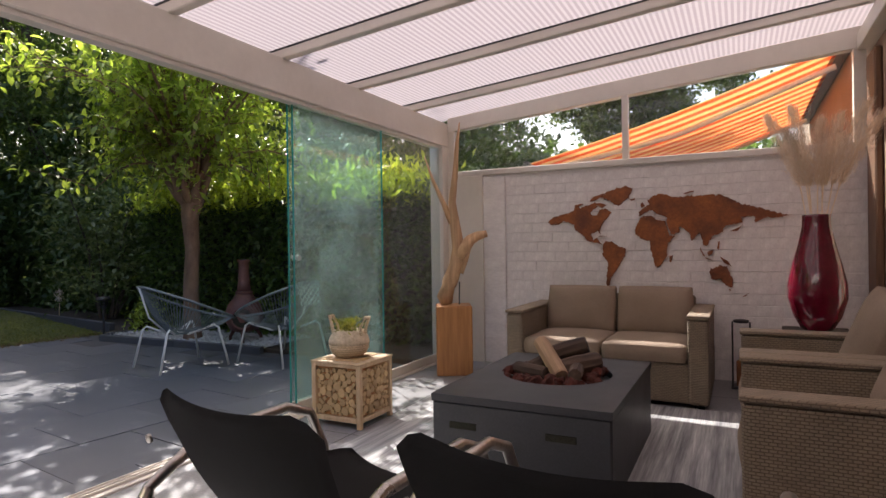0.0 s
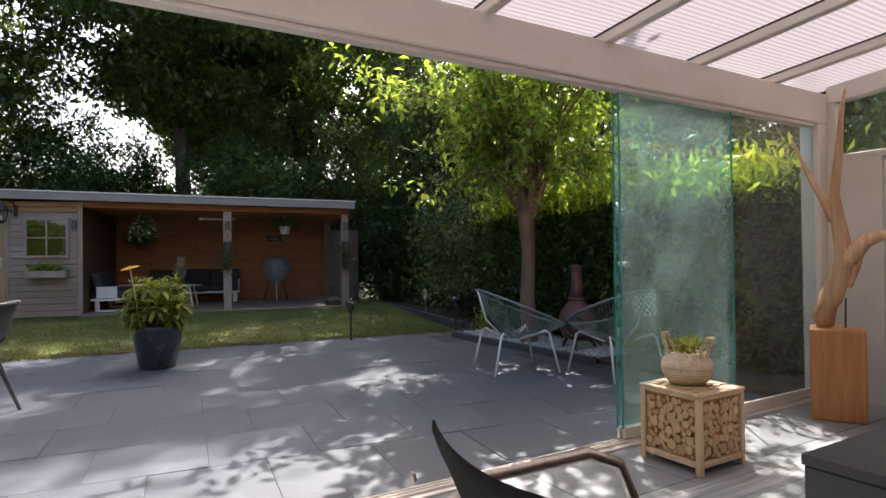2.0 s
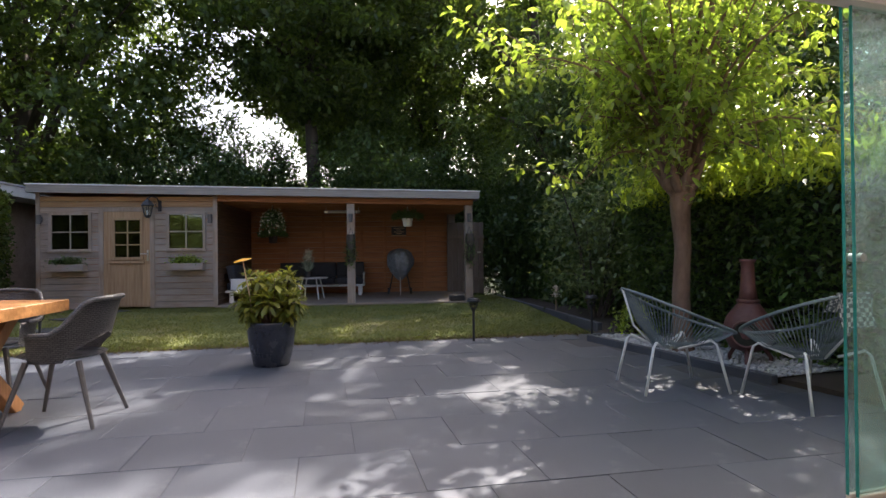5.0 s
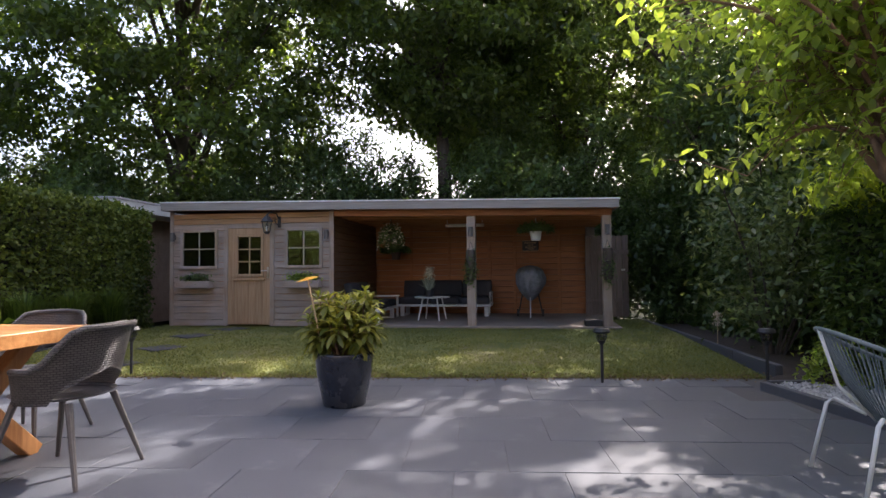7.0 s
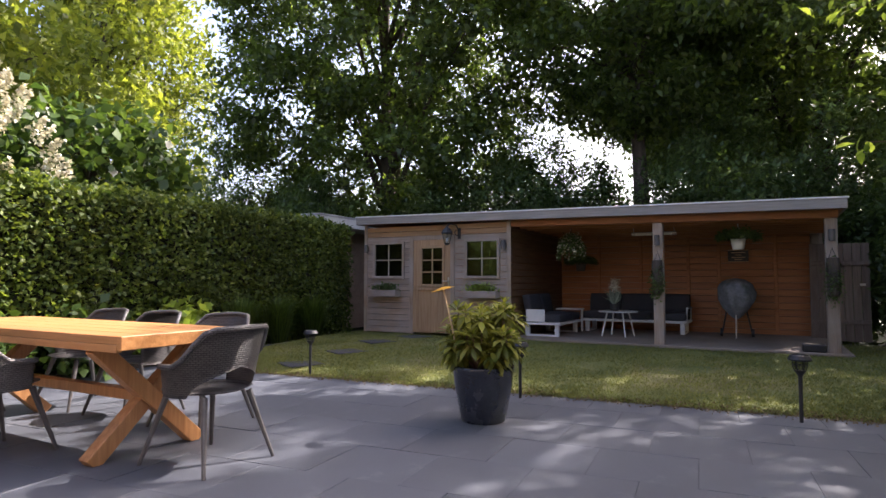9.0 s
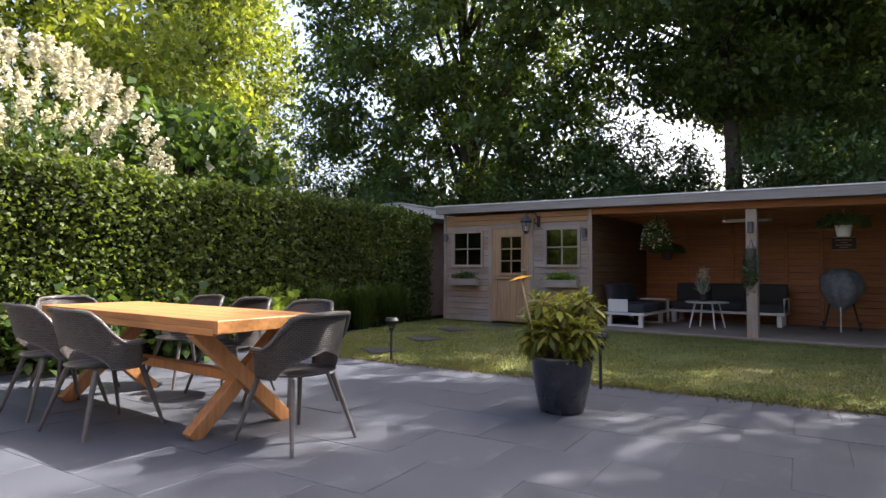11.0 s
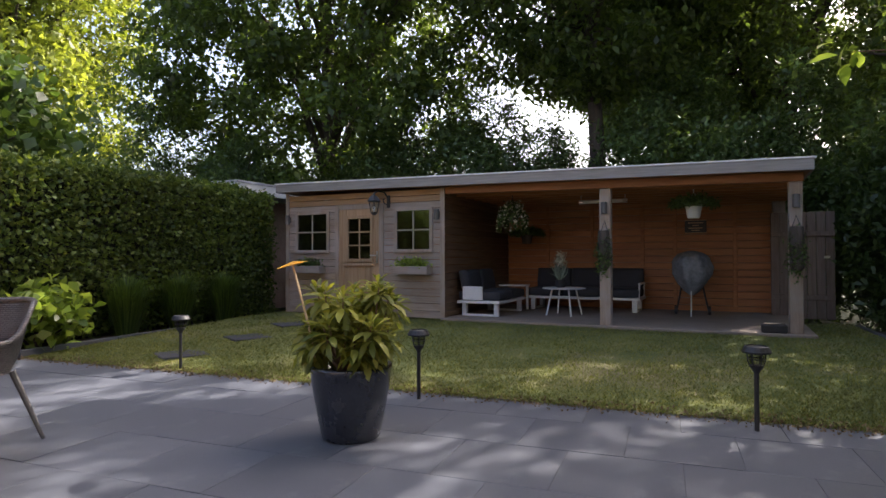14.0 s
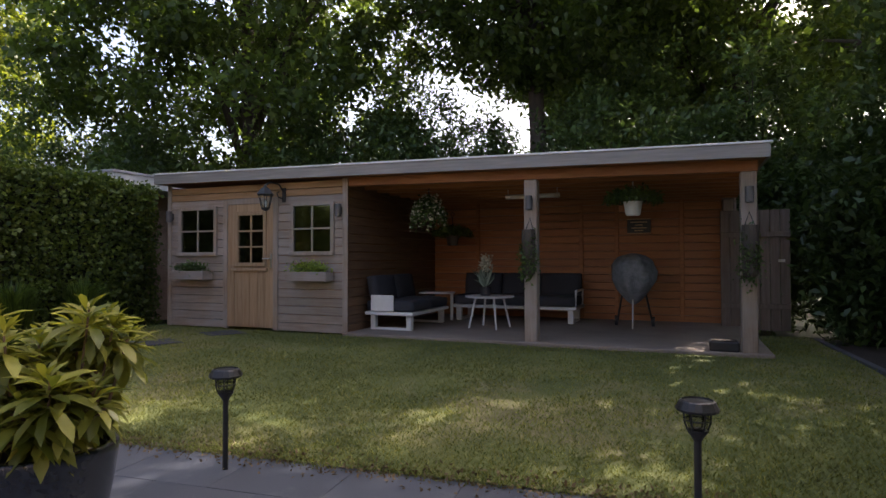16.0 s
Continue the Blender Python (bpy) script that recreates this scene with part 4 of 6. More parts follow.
def shed_window(x0, x1, z0, z1, nx, nz, parent, name="window", y=0.0, frame_mat=SHEDV):
    w = part(name, boxm((x0 - 0.055, y - 0.022, z0 - 0.05), (x0, y + 0.045, z1 + 0.05), 0.005), frame_mat, parent)
    part("frame_side", boxm((x1, y - 0.022, z0 - 0.05), (x1 + 0.055, y + 0.045, z1 + 0.05), 0.005), frame_mat, w)
    part("frame_top", boxm((x0, y - 0.022, z1), (x1, y + 0.045, z1 + 0.05), 0.005), frame_mat, w)
    part("window_sill", boxm((x0 - 0.06, y - 0.045, z0 - 0.055), (x1 + 0.06, y + 0.045, z0), 0.006), frame_mat, w)
    for k in range(1, nx):
        x = x0 + (x1 - x0) * k / nx
        part("glazing_bar", boxm((x - 0.012, y - 0.008, z0), (x + 0.012, y + 0.02, z1), 0.003), frame_mat, w)
    for k in range(1, nz):
        z = z0 + (z1 - z0) * k / nz
        part("glazing_bar", boxm((x0, y - 0.010, z - 0.012), (x1, y + 0.018, z + 0.012), 0.003), frame_mat, w)
    o = part("pane", boxm((x0, y + 0.005, z0), (x1, y + 0.010, z1)), DARKPANE, w)
    o.visible_shadow = False
    return w


shed_window(0.245, 0.865, 1.225, 1.84, 2, 2, shed)
shed_window(2.255, 2.845, 1.225, 1.84, 2, 2, shed)
dr = part("door", boxm((1.12, -0.004, ZB + 0.03), (1.92, 0.03, 1.03), 0.004), SHEDDOOR, shed)
part("top_stile", boxm((1.12, -0.004, 1.03), (1.27, 0.03, 1.9), 0.004), SHEDDOOR, dr)
part("top_stile", boxm((1.795, -0.004, 1.03), (1.92, 0.03, 1.9), 0.004), SHEDDOOR, dr)
part("top_rail", boxm((1.27, -0.004, 1.785), (1.795, 0.03, 1.9), 0.004), SHEDDOOR, dr)
shed_window(1.315, 1.75, 1.075, 1.74, 2, 3, shed, "door_window", -0.002, SHEDDOOR)
part("drip_board", boxm((1.22, -0.05, 0.955), (1.83, -0.004, 1.0), 0.008), SHEDDOOR, dr)
for x in (1.12, 1.79):
    part("lower_stile", boxm((x, -0.014, ZB + 0.03), (x + 0.13, -0.004, 0.955), 0.003), SHEDDOOR, dr)
for k in range(4):
    part("door_plank", boxm((1.253 + k * 0.134, -0.010, ZB + 0.05), (1.253 + k * 0.134 + 0.13, -0.0045, 0.95), 0.003), SHEDDOOR, dr)
h = part("handle", boxm((1.865, -0.016, 1.0), (1.9, -0.004, 1.2), 0.004), STEEL, dr)
part("lever", tubem([(1.882, -0.012, 1.13), (1.882, -0.05, 1.13), (1.77, -0.055, 1.13)], 0.009, 8), STEEL, h)
for x0, x1 in ((1.04, 1.12), (1.92, 2.0)):
    part("door_frame", boxm((x0, -0.018, ZB), (x1, 0.04, 1.98), 0.004), SHEDV, shed)
part("door_frame", boxm((1.12, -0.018, 1.9), (1.92, 0.04, 1.98), 0.004), SHEDV, shed)

# ================= things on the veranda =================
def V(x, y, z=0.012, rz=0.0):
    return VER @ pose(x, y, z, 0, 0, rz)


# striped rug
rug = tagged(part("rug", boxm((0.62, -1.25, 0.014), (2.75, 1.25, 0.026), 0.003), RUG), "grey and off-white striped woven rug under the fire table", "rug")
rug.matrix_basis = VER.copy()


def wicker_sofa(m, w, d, arm, label, name="wicker_sofa", seats=2, ht=0.70, pillows=True, group=""):
    """x across, front at y = 0, back at y = d."""
    t = thing(name, label, "sofa" if seats > 1 else "armchair", m, group)
    part("base", boxm((0.0, 0.03, 0.03), (w, d, 0.30), 0.012, seg=2), WICKERB, t)
    for x in (0.0, w - arm):
        a = part("armrest", boxm((x, 0.0, 0.03), (x + arm, d - 0.02, 0.60), 0.022, seg=2), WICKERB, t)
        part("arm_cap", boxm((x - 0.008, -0.008, 0.60), (x + arm + 0.008, d - 0.02, 0.625), 0.01, seg=2), WICKERB, a)
    part("backrest", boxm((arm, d - 0.13, 0.30), (w - arm, d, ht), 0.03, seg=2), WICKERB, t)
    for x in (0.03, w - 0.07):
        for y in (0.04, d - 0.08):
            part("foot", boxm((x, y, 0.0), (x + 0.04, y + 0.04, 0.03)), BLACKM, t)
    sw = (w - 2 * arm) / seats
    for k in range(seats):
        x = arm + k * sw
        part("seat_cushion", pillow((x + 0.006, -0.005, 0.29), (x + sw - 0.006, d - 0.14, 0.43), 0.25, seed=k), TAUPE, t, smooth=True)
        if pillows:
            tl = Matrix.Translation((x + sw / 2, d - 0.24, 0.58)) @ Matrix.Rotation(radians(-14), 4, 'X')
            part("back_cushion", pillow((-sw / 2 + 0.01, -0.1, -0.19), (sw / 2 - 0.01, 0.1, 0.19), 0.45, m=tl, seed=k + 3), TAUPE, t, smooth=True)
    return t


wicker_sofa(V(1.02, 1.25), 1.41, 0.92, 0.13, "beige wicker two-seat sofa with taupe cushions against the brick wall")
for y in (-0.06, 0.78):
    ch = wicker_sofa(V(2.62, y, 0.012, -90), 0.82, 0.82, 0.11, "beige wicker armchair with a taupe scatter cushion", "wicker_armchair", 1, 0.66, False, "wicker armchairs")
    tl = Matrix.Translation((0.41, 0.56, 0.62)) @ Matrix.Rotation(radians(-20), 4, 'X') @ Matrix.Rotation(radians(8), 4, 'Y')
    part("scatter_cushion", pillow((-0.26, -0.1, -0.24), (0.26, 0.1, 0.24), 0.55, m=tl, seed=9), TAUPE, ch, smooth=True)

# fire table
ft = thing("fire_table", "dark grey concrete fire table with lava stones and logs", "fire table", V(1.73, 0.06))
W2, D2, R = 0.42, 0.58, 0.29
bm = bmesh.new()
K = 48
rows = []
for z_in, z_out in ((0.42, 0.42),):
    ci, co_ = [], []
    for k in range(K):
        a = k * math.tau / K
        c, s = math.cos(a), math.sin(a)
        f = min(W2 / max(abs(c), 1e-6), D2 / max(abs(s), 1e-6))
        ci.append(bm.verts.new((R * c, 0.08 + R * s, 0.42)))
        co_.append(bm.verts.new((f * c, f * s, 0.42)))
    for sx, sy in ((1, 1), (-1, 1), (-1, -1), (1, -1)):      # true corners
        k = round(math.atan2(sy * D2, sx * W2) / math.tau * K) % K
        co_[k].co = (sx * W2, sy * D2, 0.42)
    for k in range(K):
        bm.faces.new((ci[k], ci[(k + 1) % K], co_[(k + 1) % K], co_[k]))
    lo_i = [bm.verts.new((v.co.x, v.co.y, 0.33)) for v in ci]
    lo_o = [bm.verts.new((v.co.x, v.co.y, 0.385)) for v in co_]
    for k in range(K):
        bm.faces.new((ci[k], lo_i[k], lo_i[(k + 1) % K], ci[(k + 1) % K]))
        bm.faces.new((co_[k], co_[(k + 1) % K], lo_o[(k + 1) % K], lo_o[k]))
    bm.faces.new(lo_i)
part("tabletop", bm, FIRECON, ft)
part("body", boxm((-W2 + 0.004, -D2 + 0.004, 0.01), (W2 - 0.004, D2 - 0.004, 0.385), 0.008), FIRECON, ft)
# dark plates on the face, coloured like the shade in open slots
for x in (-0.26, 0.2):
    part("vent_slot", boxm((x - 0.068, -D2 + 0.002, 0.265), (x + 0.068, -D2 + 0.012, 0.298), 0.002), CORE, ft)
for k in range(150):
    a, r = rng.uniform(0, math.tau), 0.27 * rng.uniform(0, 1) ** 0.5
    bm = bmesh.new()
    bmesh.ops.create_icosphere(bm, subdivisions=1, radius=rng.uniform(0.018, 0.036))
    for v in bm.verts:
        v.co *= rng.uniform(0.75, 1.2)
    o = part("lava_stone", bm, LAVA, ft)
    o.matrix_basis = pose(r * math.cos(a), 0.08 + r * math.sin(a), 0.385 + rng.uniform(0, 0.045), rng.uniform(0, 90), 0, rng.uniform(0, 180))
SPLITW = wood("split_log", (0.24, 0.15, 0.09), (0.46, 0.31, 0.19), 2, rough=0.8)
LOGB = surface("charred_log", (0.03, 0.021, 0.018), (0.13, 0.085, 0.06), 0.9, scale=(1, 1, 0.2), grain=30, blotch=8, bump=0.8, vary=0.4)
for x, y, z, ry, rz, L, r in ((-0.03, 0.06, 0.50, 62, 130, 0.30, 0.042), (0.1, 0.12, 0.46, 82, 40, 0.26, 0.05), (-0.1, 0.14, 0.45, 85, 75, 0.24, 0.045), (0.02, 0.2, 0.52, 70, 10, 0.24, 0.05), (0.12, 0.02, 0.45, 88, 100, 0.2, 0.035), (-0.12, 0.0, 0.44, 88, 160, 0.2, 0.035)):
    bm = lathe([(r * 0.92, -L / 2), (r, -L / 2 + 0.01), (r * 1.05, 0), (r * 0.96, L / 2 - 0.01), (r * 0.9, L / 2)], 9)
    for v in bm.verts:
        v.co.x *= 1 + 0.18 * noise.noise(v.co * 9 + Vector((x * 40, 0, 0)))
        v.co.y *= 1 + 0.18 * noise.noise(v.co * 7 + Vector((0, y * 40, 0)))
    lg = part("log", bm, LOGB if x != -0.03 else SPLITW, ft)
    lg.matrix_basis = pose(x, y, z, 0, ry, rz)

# log cube side table and basket
cube = thing("log_table", "cube side table of sawn log slices in pale wood", "side table", V(0.37, 0.165))
S, Hc = 0.17, 0.40
for sx in (-1, 1):
    for sy in (-1, 1):
        part("corner_post", boxm((sx * S - 0.016, sy * S - 0.016, 0.0), (sx * S + 0.016, sy * S + 0.016, Hc - 0.012), 0.004), PALEW, cube)
for sx in (-1, 1):
    for z in (0.035, Hc - 0.03):
        part("side_rail", boxm((sx * S - 0.013, -S + 0.016, z), (sx * S + 0.013, S - 0.016, z + 0.03), 0.003), PALEW, cube)
        part("side_rail", boxm((-S + 0.016, sx * S - 0.013, z), (S - 0.016, sx * S + 0.013, z + 0.03), 0.003), PALEW, cube)
part("core", boxm((-S + 0.012, -S + 0.012, 0.05), (S - 0.012, S - 0.012, Hc - 0.02)), BLOCKW, cube)
part("tabletop", boxm((-S - 0.02, -S - 0.02, Hc - 0.012), (S + 0.02, S + 0.02, Hc + 0.004), 0.004), PALEW, cube)
bm = lathe([(0.9, 0.0), (1.0, 0.06), (1.0, 0.92), (0.93, 1.0)], 11)
disc = part("log_slice", bm, LOGW, cube)
discs, tries = [], 0
first = True
for face in range(4):
    got = []
    for _ in range(5000):
        r = rng.uniform(0.011, 0.027) if len(got) > 22 else rng.uniform(0.019, 0.029)
        u, w = rng.uniform(-S + 0.018 + r, S - 0.018 - r), rng.uniform(0.068 + r, Hc - 0.035 - r)
        if all((u - a) ** 2 + (w - b) ** 2 > (r + c) ** 2 * 0.72 for a, b, c in got):
            got.append((u, w, r))
        if len(got) >= 84:
            break
    for u, w, r in got:
        o = disc if first else new("log_slice", disc.data)
        first = False
        o.parent = cube
        m = Matrix.Rotation(face * math.pi / 2, 4, 'Z') @ pose(u, -S + 0.014, w, 90, 0, 0)
        o.matrix_basis = m @ Matrix.Diagonal((r, r, rng.uniform(0.018, 0.026), 1))
# log slices on its top
for _ in range(60):
    r = rng.uniform(0.015, 0.026)
    o = new("log_slice", disc.data)
    o.parent = cube
    o.matrix_basis = pose(rng.uniform(-S + 0.03, S - 0.03), rng.uniform(-S + 0.03, S - 0.03), Hc + 0.002 + 0.0001 * _) @ Matrix.Diagonal((r, r, 0.005, 1))
bk = thing("basket", "round woven belly basket with two handles and a green plant", "basket", V(0.35, 0.16, 0.012 + Hc + 0.011))
part("lower_bowl", lathe([(0.085, 0.0), (0.108, 0.02), (0.125, 0.05), (0.13, 0.08)], 28), RAFFIA, bk, smooth=True)
part("upper_bowl", lathe([(0.131, 0.08), (0.132, 0.10), (0.12, 0.135), (0.1, 0.155), (0.098, 0.17), (0.09, 0.17), (0.09, 0.14)], 28), surface("pale_raffia", (0.5, 0.4, 0.27), (0.72, 0.6, 0.43), 0.85, grain=70, blotch=30, bump=0.9), bk, smooth=True)
for s in (-1, 1):
    part("handle", tubem([(s * 0.1, -0.025, 0.12), (s * 0.115, -0.03, 0.2), (s * 0.14, -0.02, 0.255), (s * 0.145, 0.02, 0.255), (s * 0.115, 0.03, 0.2), (s * 0.1, 0.025, 0.12)], 0.011, 7), RAFFIA, bk)
leaves("foliage", np.array([0, 0, 0.19]) + rng.normal(size=(260, 3)) * np.array([0.04, 0.04, 0.022]), 0.04, RHODO, bk, aspect=0.35, droop=-0.6)

# wooden block and driftwood
ped = tagged(part("pedestal", boxm((-0.155, -0.155, 0), (0.155, 0.155, 0.60), 0.012, seg=2), BLOCKW), "warm brown solid wood block pedestal standing on the floor", "pedestal")
ped.matrix_basis = V(0.36, 1.70, 0.012, 28)
dw = thing("driftwood", "twisted pale driftwood sculpture on a wooden block", "sculpture", V(0.36, 1.70, 0.612, 21))
part("stand", tubem([(0.05, 0, 0.0), (0.055, 0, 0.2)], 0.006, 6), BLACKM, dw)
part("stem", tubem([(-0.06, 0, 0.0), (-0.075, 0.0, 0.07), (-0.03, 0.01, 0.2), (0.03, 0, 0.36), (0.05, 0, 0.5), (0.02, 0, 0.72), (0.0, 0, 0.9), (0.03, 0, 1.15), (0.05, 0, 1.42), (0.075, 0.0, 1.6)], [0.05, 0.075, 0.07, 0.062, 0.055, 0.045, 0.034, 0.026, 0.017, 0.006], 10), DRIFT, dw, smooth=True)
part("branch", tubem([(0.0, 0, 0.72), (-0.08, 0, 0.9), (-0.17, 0.01, 1.1), (-0.24, 0, 1.31)], [0.036, 0.022, 0.014, 0.004], 8), DRIFT, dw, smooth=True)
part("knot", tubem([(0.03, 0, 0.4), (0.1, -0.01, 0.5), (0.16, 0, 0.57), (0.22, 0, 0.6), (0.3, 0.01, 0.62)], [0.055, 0.06, 0.05, 0.042, 0.03], 9), DRIFT, dw, smooth=True)
part("spur", tubem([(0.06, 0, 0.28), (0.11, 0.02, 0.4), (0.15, 0.03, 0.52)], [0.035, 0.028, 0.018], 8), DRIFT, dw, smooth=True)


# black sling chairs
def sling_chair(m, label):
    """Seat in the middle, facing +y."""
    t = thing("sling_chair", label, "chair", m, "black sling chairs")
    bm = bmesh.new()
    NU, NW = 16, 18
    g = []
    for j in range(NW + 1):
        w = j / NW
        row = []
        for i in range(NU + 1):
            u = 2 * i / NU - 1
            if w < 0.5:
                f = w / 0.5
                y, z = 0.30 - 0.5 * f, 0.43 - 0.04 * f + 0.05 * (1 - f) ** 4 * -1
                half, wrap = 0.27, 0.03
            else:
                f = (w - 0.5) / 0.5
                y, z = -0.20 - 0.19 * f - 0.03 * math.sin(math.pi * f), 0.39 + 0.395 * f
                half, wrap = 0.27 + 0.03 * f, 0.03 + 0.02 * f
            dip = 0.03 * (1 - u * u) * (max(w - 0.85, 0) / 0.15) + 0.06 * (max(abs(u) - 0.7, 0) / 0.3) ** 2 * max(w - 0.8, 0) / 0.2
            row.append(bm.verts.new((u * half, y + wrap * abs(u) ** 2.2, z + 0.035 * abs(u) ** 3 * (1 if w < 0.5 else 0) - dip)))
        g.append(row)
    fs = []
    for j in range(NW):
        for i in range(NU):
            fs.append(bm.faces.new((g[j][i], g[j][i + 1], g[j + 1][i + 1], g[j + 1][i])))
    bmesh.ops.solidify(bm, geom=fs, thickness=0.036)
    part("sling", bm, CANVAS, t, smooth=True)
    for s in (-1, 1):
        part("arm_tube", tubem([(s * 0.24, -0.36, 0.0), (s * 0.29, -0.40, 0.3), (s * 0.325, -0.36, 0.5), (s * 0.335, -0.2, 0.585), (s * 0.335, 0.1, 0.6), (s * 0.335, 0.2, 0.56), (s * 0.325, 0.25, 0.44), (s * 0.31, 0.3, 0.0)], 0.0165, 10), STEEL, t, "brushed steel tube", smooth=True)
    part("back_tube", tubem([(-0.325, -0.36, 0.5), (-0.28, -0.42, 0.46), (0.0, -0.47, 0.42), (0.28, -0.42, 0.46), (0.325, -0.36, 0.5)], 0.014, 8), STEEL, t, "brushed steel tube", smooth=True)
    part("cross_bar", tubem([(-0.31, 0.2, 0.385), (0.31, 0.2, 0.385)], 0.013, 8), STEEL, t)
    part("cross_bar", tubem([(-0.27, -0.2, 0.345), (0.27, -0.2, 0.345)], 0.013, 8), STEEL, t)
    part("bolt", lathe([(0.012, 0), (0.012, 0.006), (0.004, 0.009)], 8), STEEL, t).matrix_basis = pose(-0.22, -0.41, 0.66, 100, 0, 0)
    return t


sling_chair(V(1.63, -1.66, 0.012, -8), "black padded sling chair with bent steel tube arms")
sling_chair(V(2.36, -1.70, 0.012, -6), "black padded sling chair with steel tube arms by the fire table")

# vase with plumes on a small corner table
ct = thing("corner_table", "small dark wooden corner table behind the armchairs", "side table", V(3.06, 1.5))
part("tabletop", boxm((-0.19, -0.19, 0.50), (0.19, 0.19, 0.535), 0.006), BARK, ct)
for sx in (-0.16, 0.16):
    for sy in (-0.16, 0.16):
        part("leg", boxm((sx - 0.018, sy - 0.018, 0), (sx + 0.018, sy + 0.018, 0.50), 0.003), BARK, ct)
vs = thing("vase", "tall bottle-shaped red glass vase with dry pampas plumes", "vase", V(3.06, 1.5, 0.549))
part("body", lathe([(0.075, 0.0), (0.09, 0.01), (0.135, 0.09), (0.168, 0.21), (0.166, 0.3), (0.138, 0.43), (0.104, 0.56), (0.082, 0.67), (0.08, 0.73), (0.082, 0.745), (0.074, 0.745), (0.07, 0.6)], 32), VASE, vs, smooth=True)
for k in range(9):
    a, r = k * 2.4, 0.08 + 0.03 * k
    tip = Vector((r * 1.15 * math.cos(a), r * 0.8 * math.sin(a), 1.40 + 0.1 * math.sin(k * 1.7) - 0.25 * r))
    mid = Vector((tip.x * 0.38, tip.y * 0.38, 0.93))
    st = part("stalk", tubem([(0.03 * math.cos(a), 0.03 * math.sin(a), 0.55), tuple(mid), tuple(tip)], [0.004, 0.004, 0.002], 5), PLUME, vs)
    n = 2600
    f = rng.uniform(0.0, 1.0, n)
    axis = np.array(tip - mid)
    bend = np.array([math.cos(a), math.sin(a), -0.3]) * 0.05
    wid = 0.042 * np.sin(np.pi * np.clip(f * 0.86 + 0.06, 0, 1)) ** 0.9
    p = np.array(mid) + axis * f[:, None] + bend * (f ** 2)[:, None] + rng.normal(size=(n, 3)) * wid[:, None] * 0.6
    leaves("plume", p, 0.042, PLUME, st, aspect=0.045, droop=-0.3, out=np.tile(axis * 5.0, (n, 1)), fold=0.0)
# slim lantern beside the sofa
ln = thing("candle_lantern", "slim dark metal candle lantern on the floor beside the sofa", "lantern", V(2.62, 2.05))
part("base", boxm((-0.07, -0.07, 0), (0.07, 0.07, 0.02), 0.004), BLACKM, ln)
for sx in (-0.06, 0.06):
    for sy in (-0.06, 0.06):
        part("upright", tubem([(sx, sy, 0.02), (sx, sy, 0.5)], 0.006, 6), BLACKM, ln)
part("cap", lathe([(0.05, 0.5), (0.055, 0.505), (0.055, 0.52), (0.03, 0.525), (0.0, 0.526)], 14), BLACKM, ln)
part("candle", lathe([(0.035, 0.02), (0.036, 0.2), (0.03, 0.21)], 14), RUST, ln)

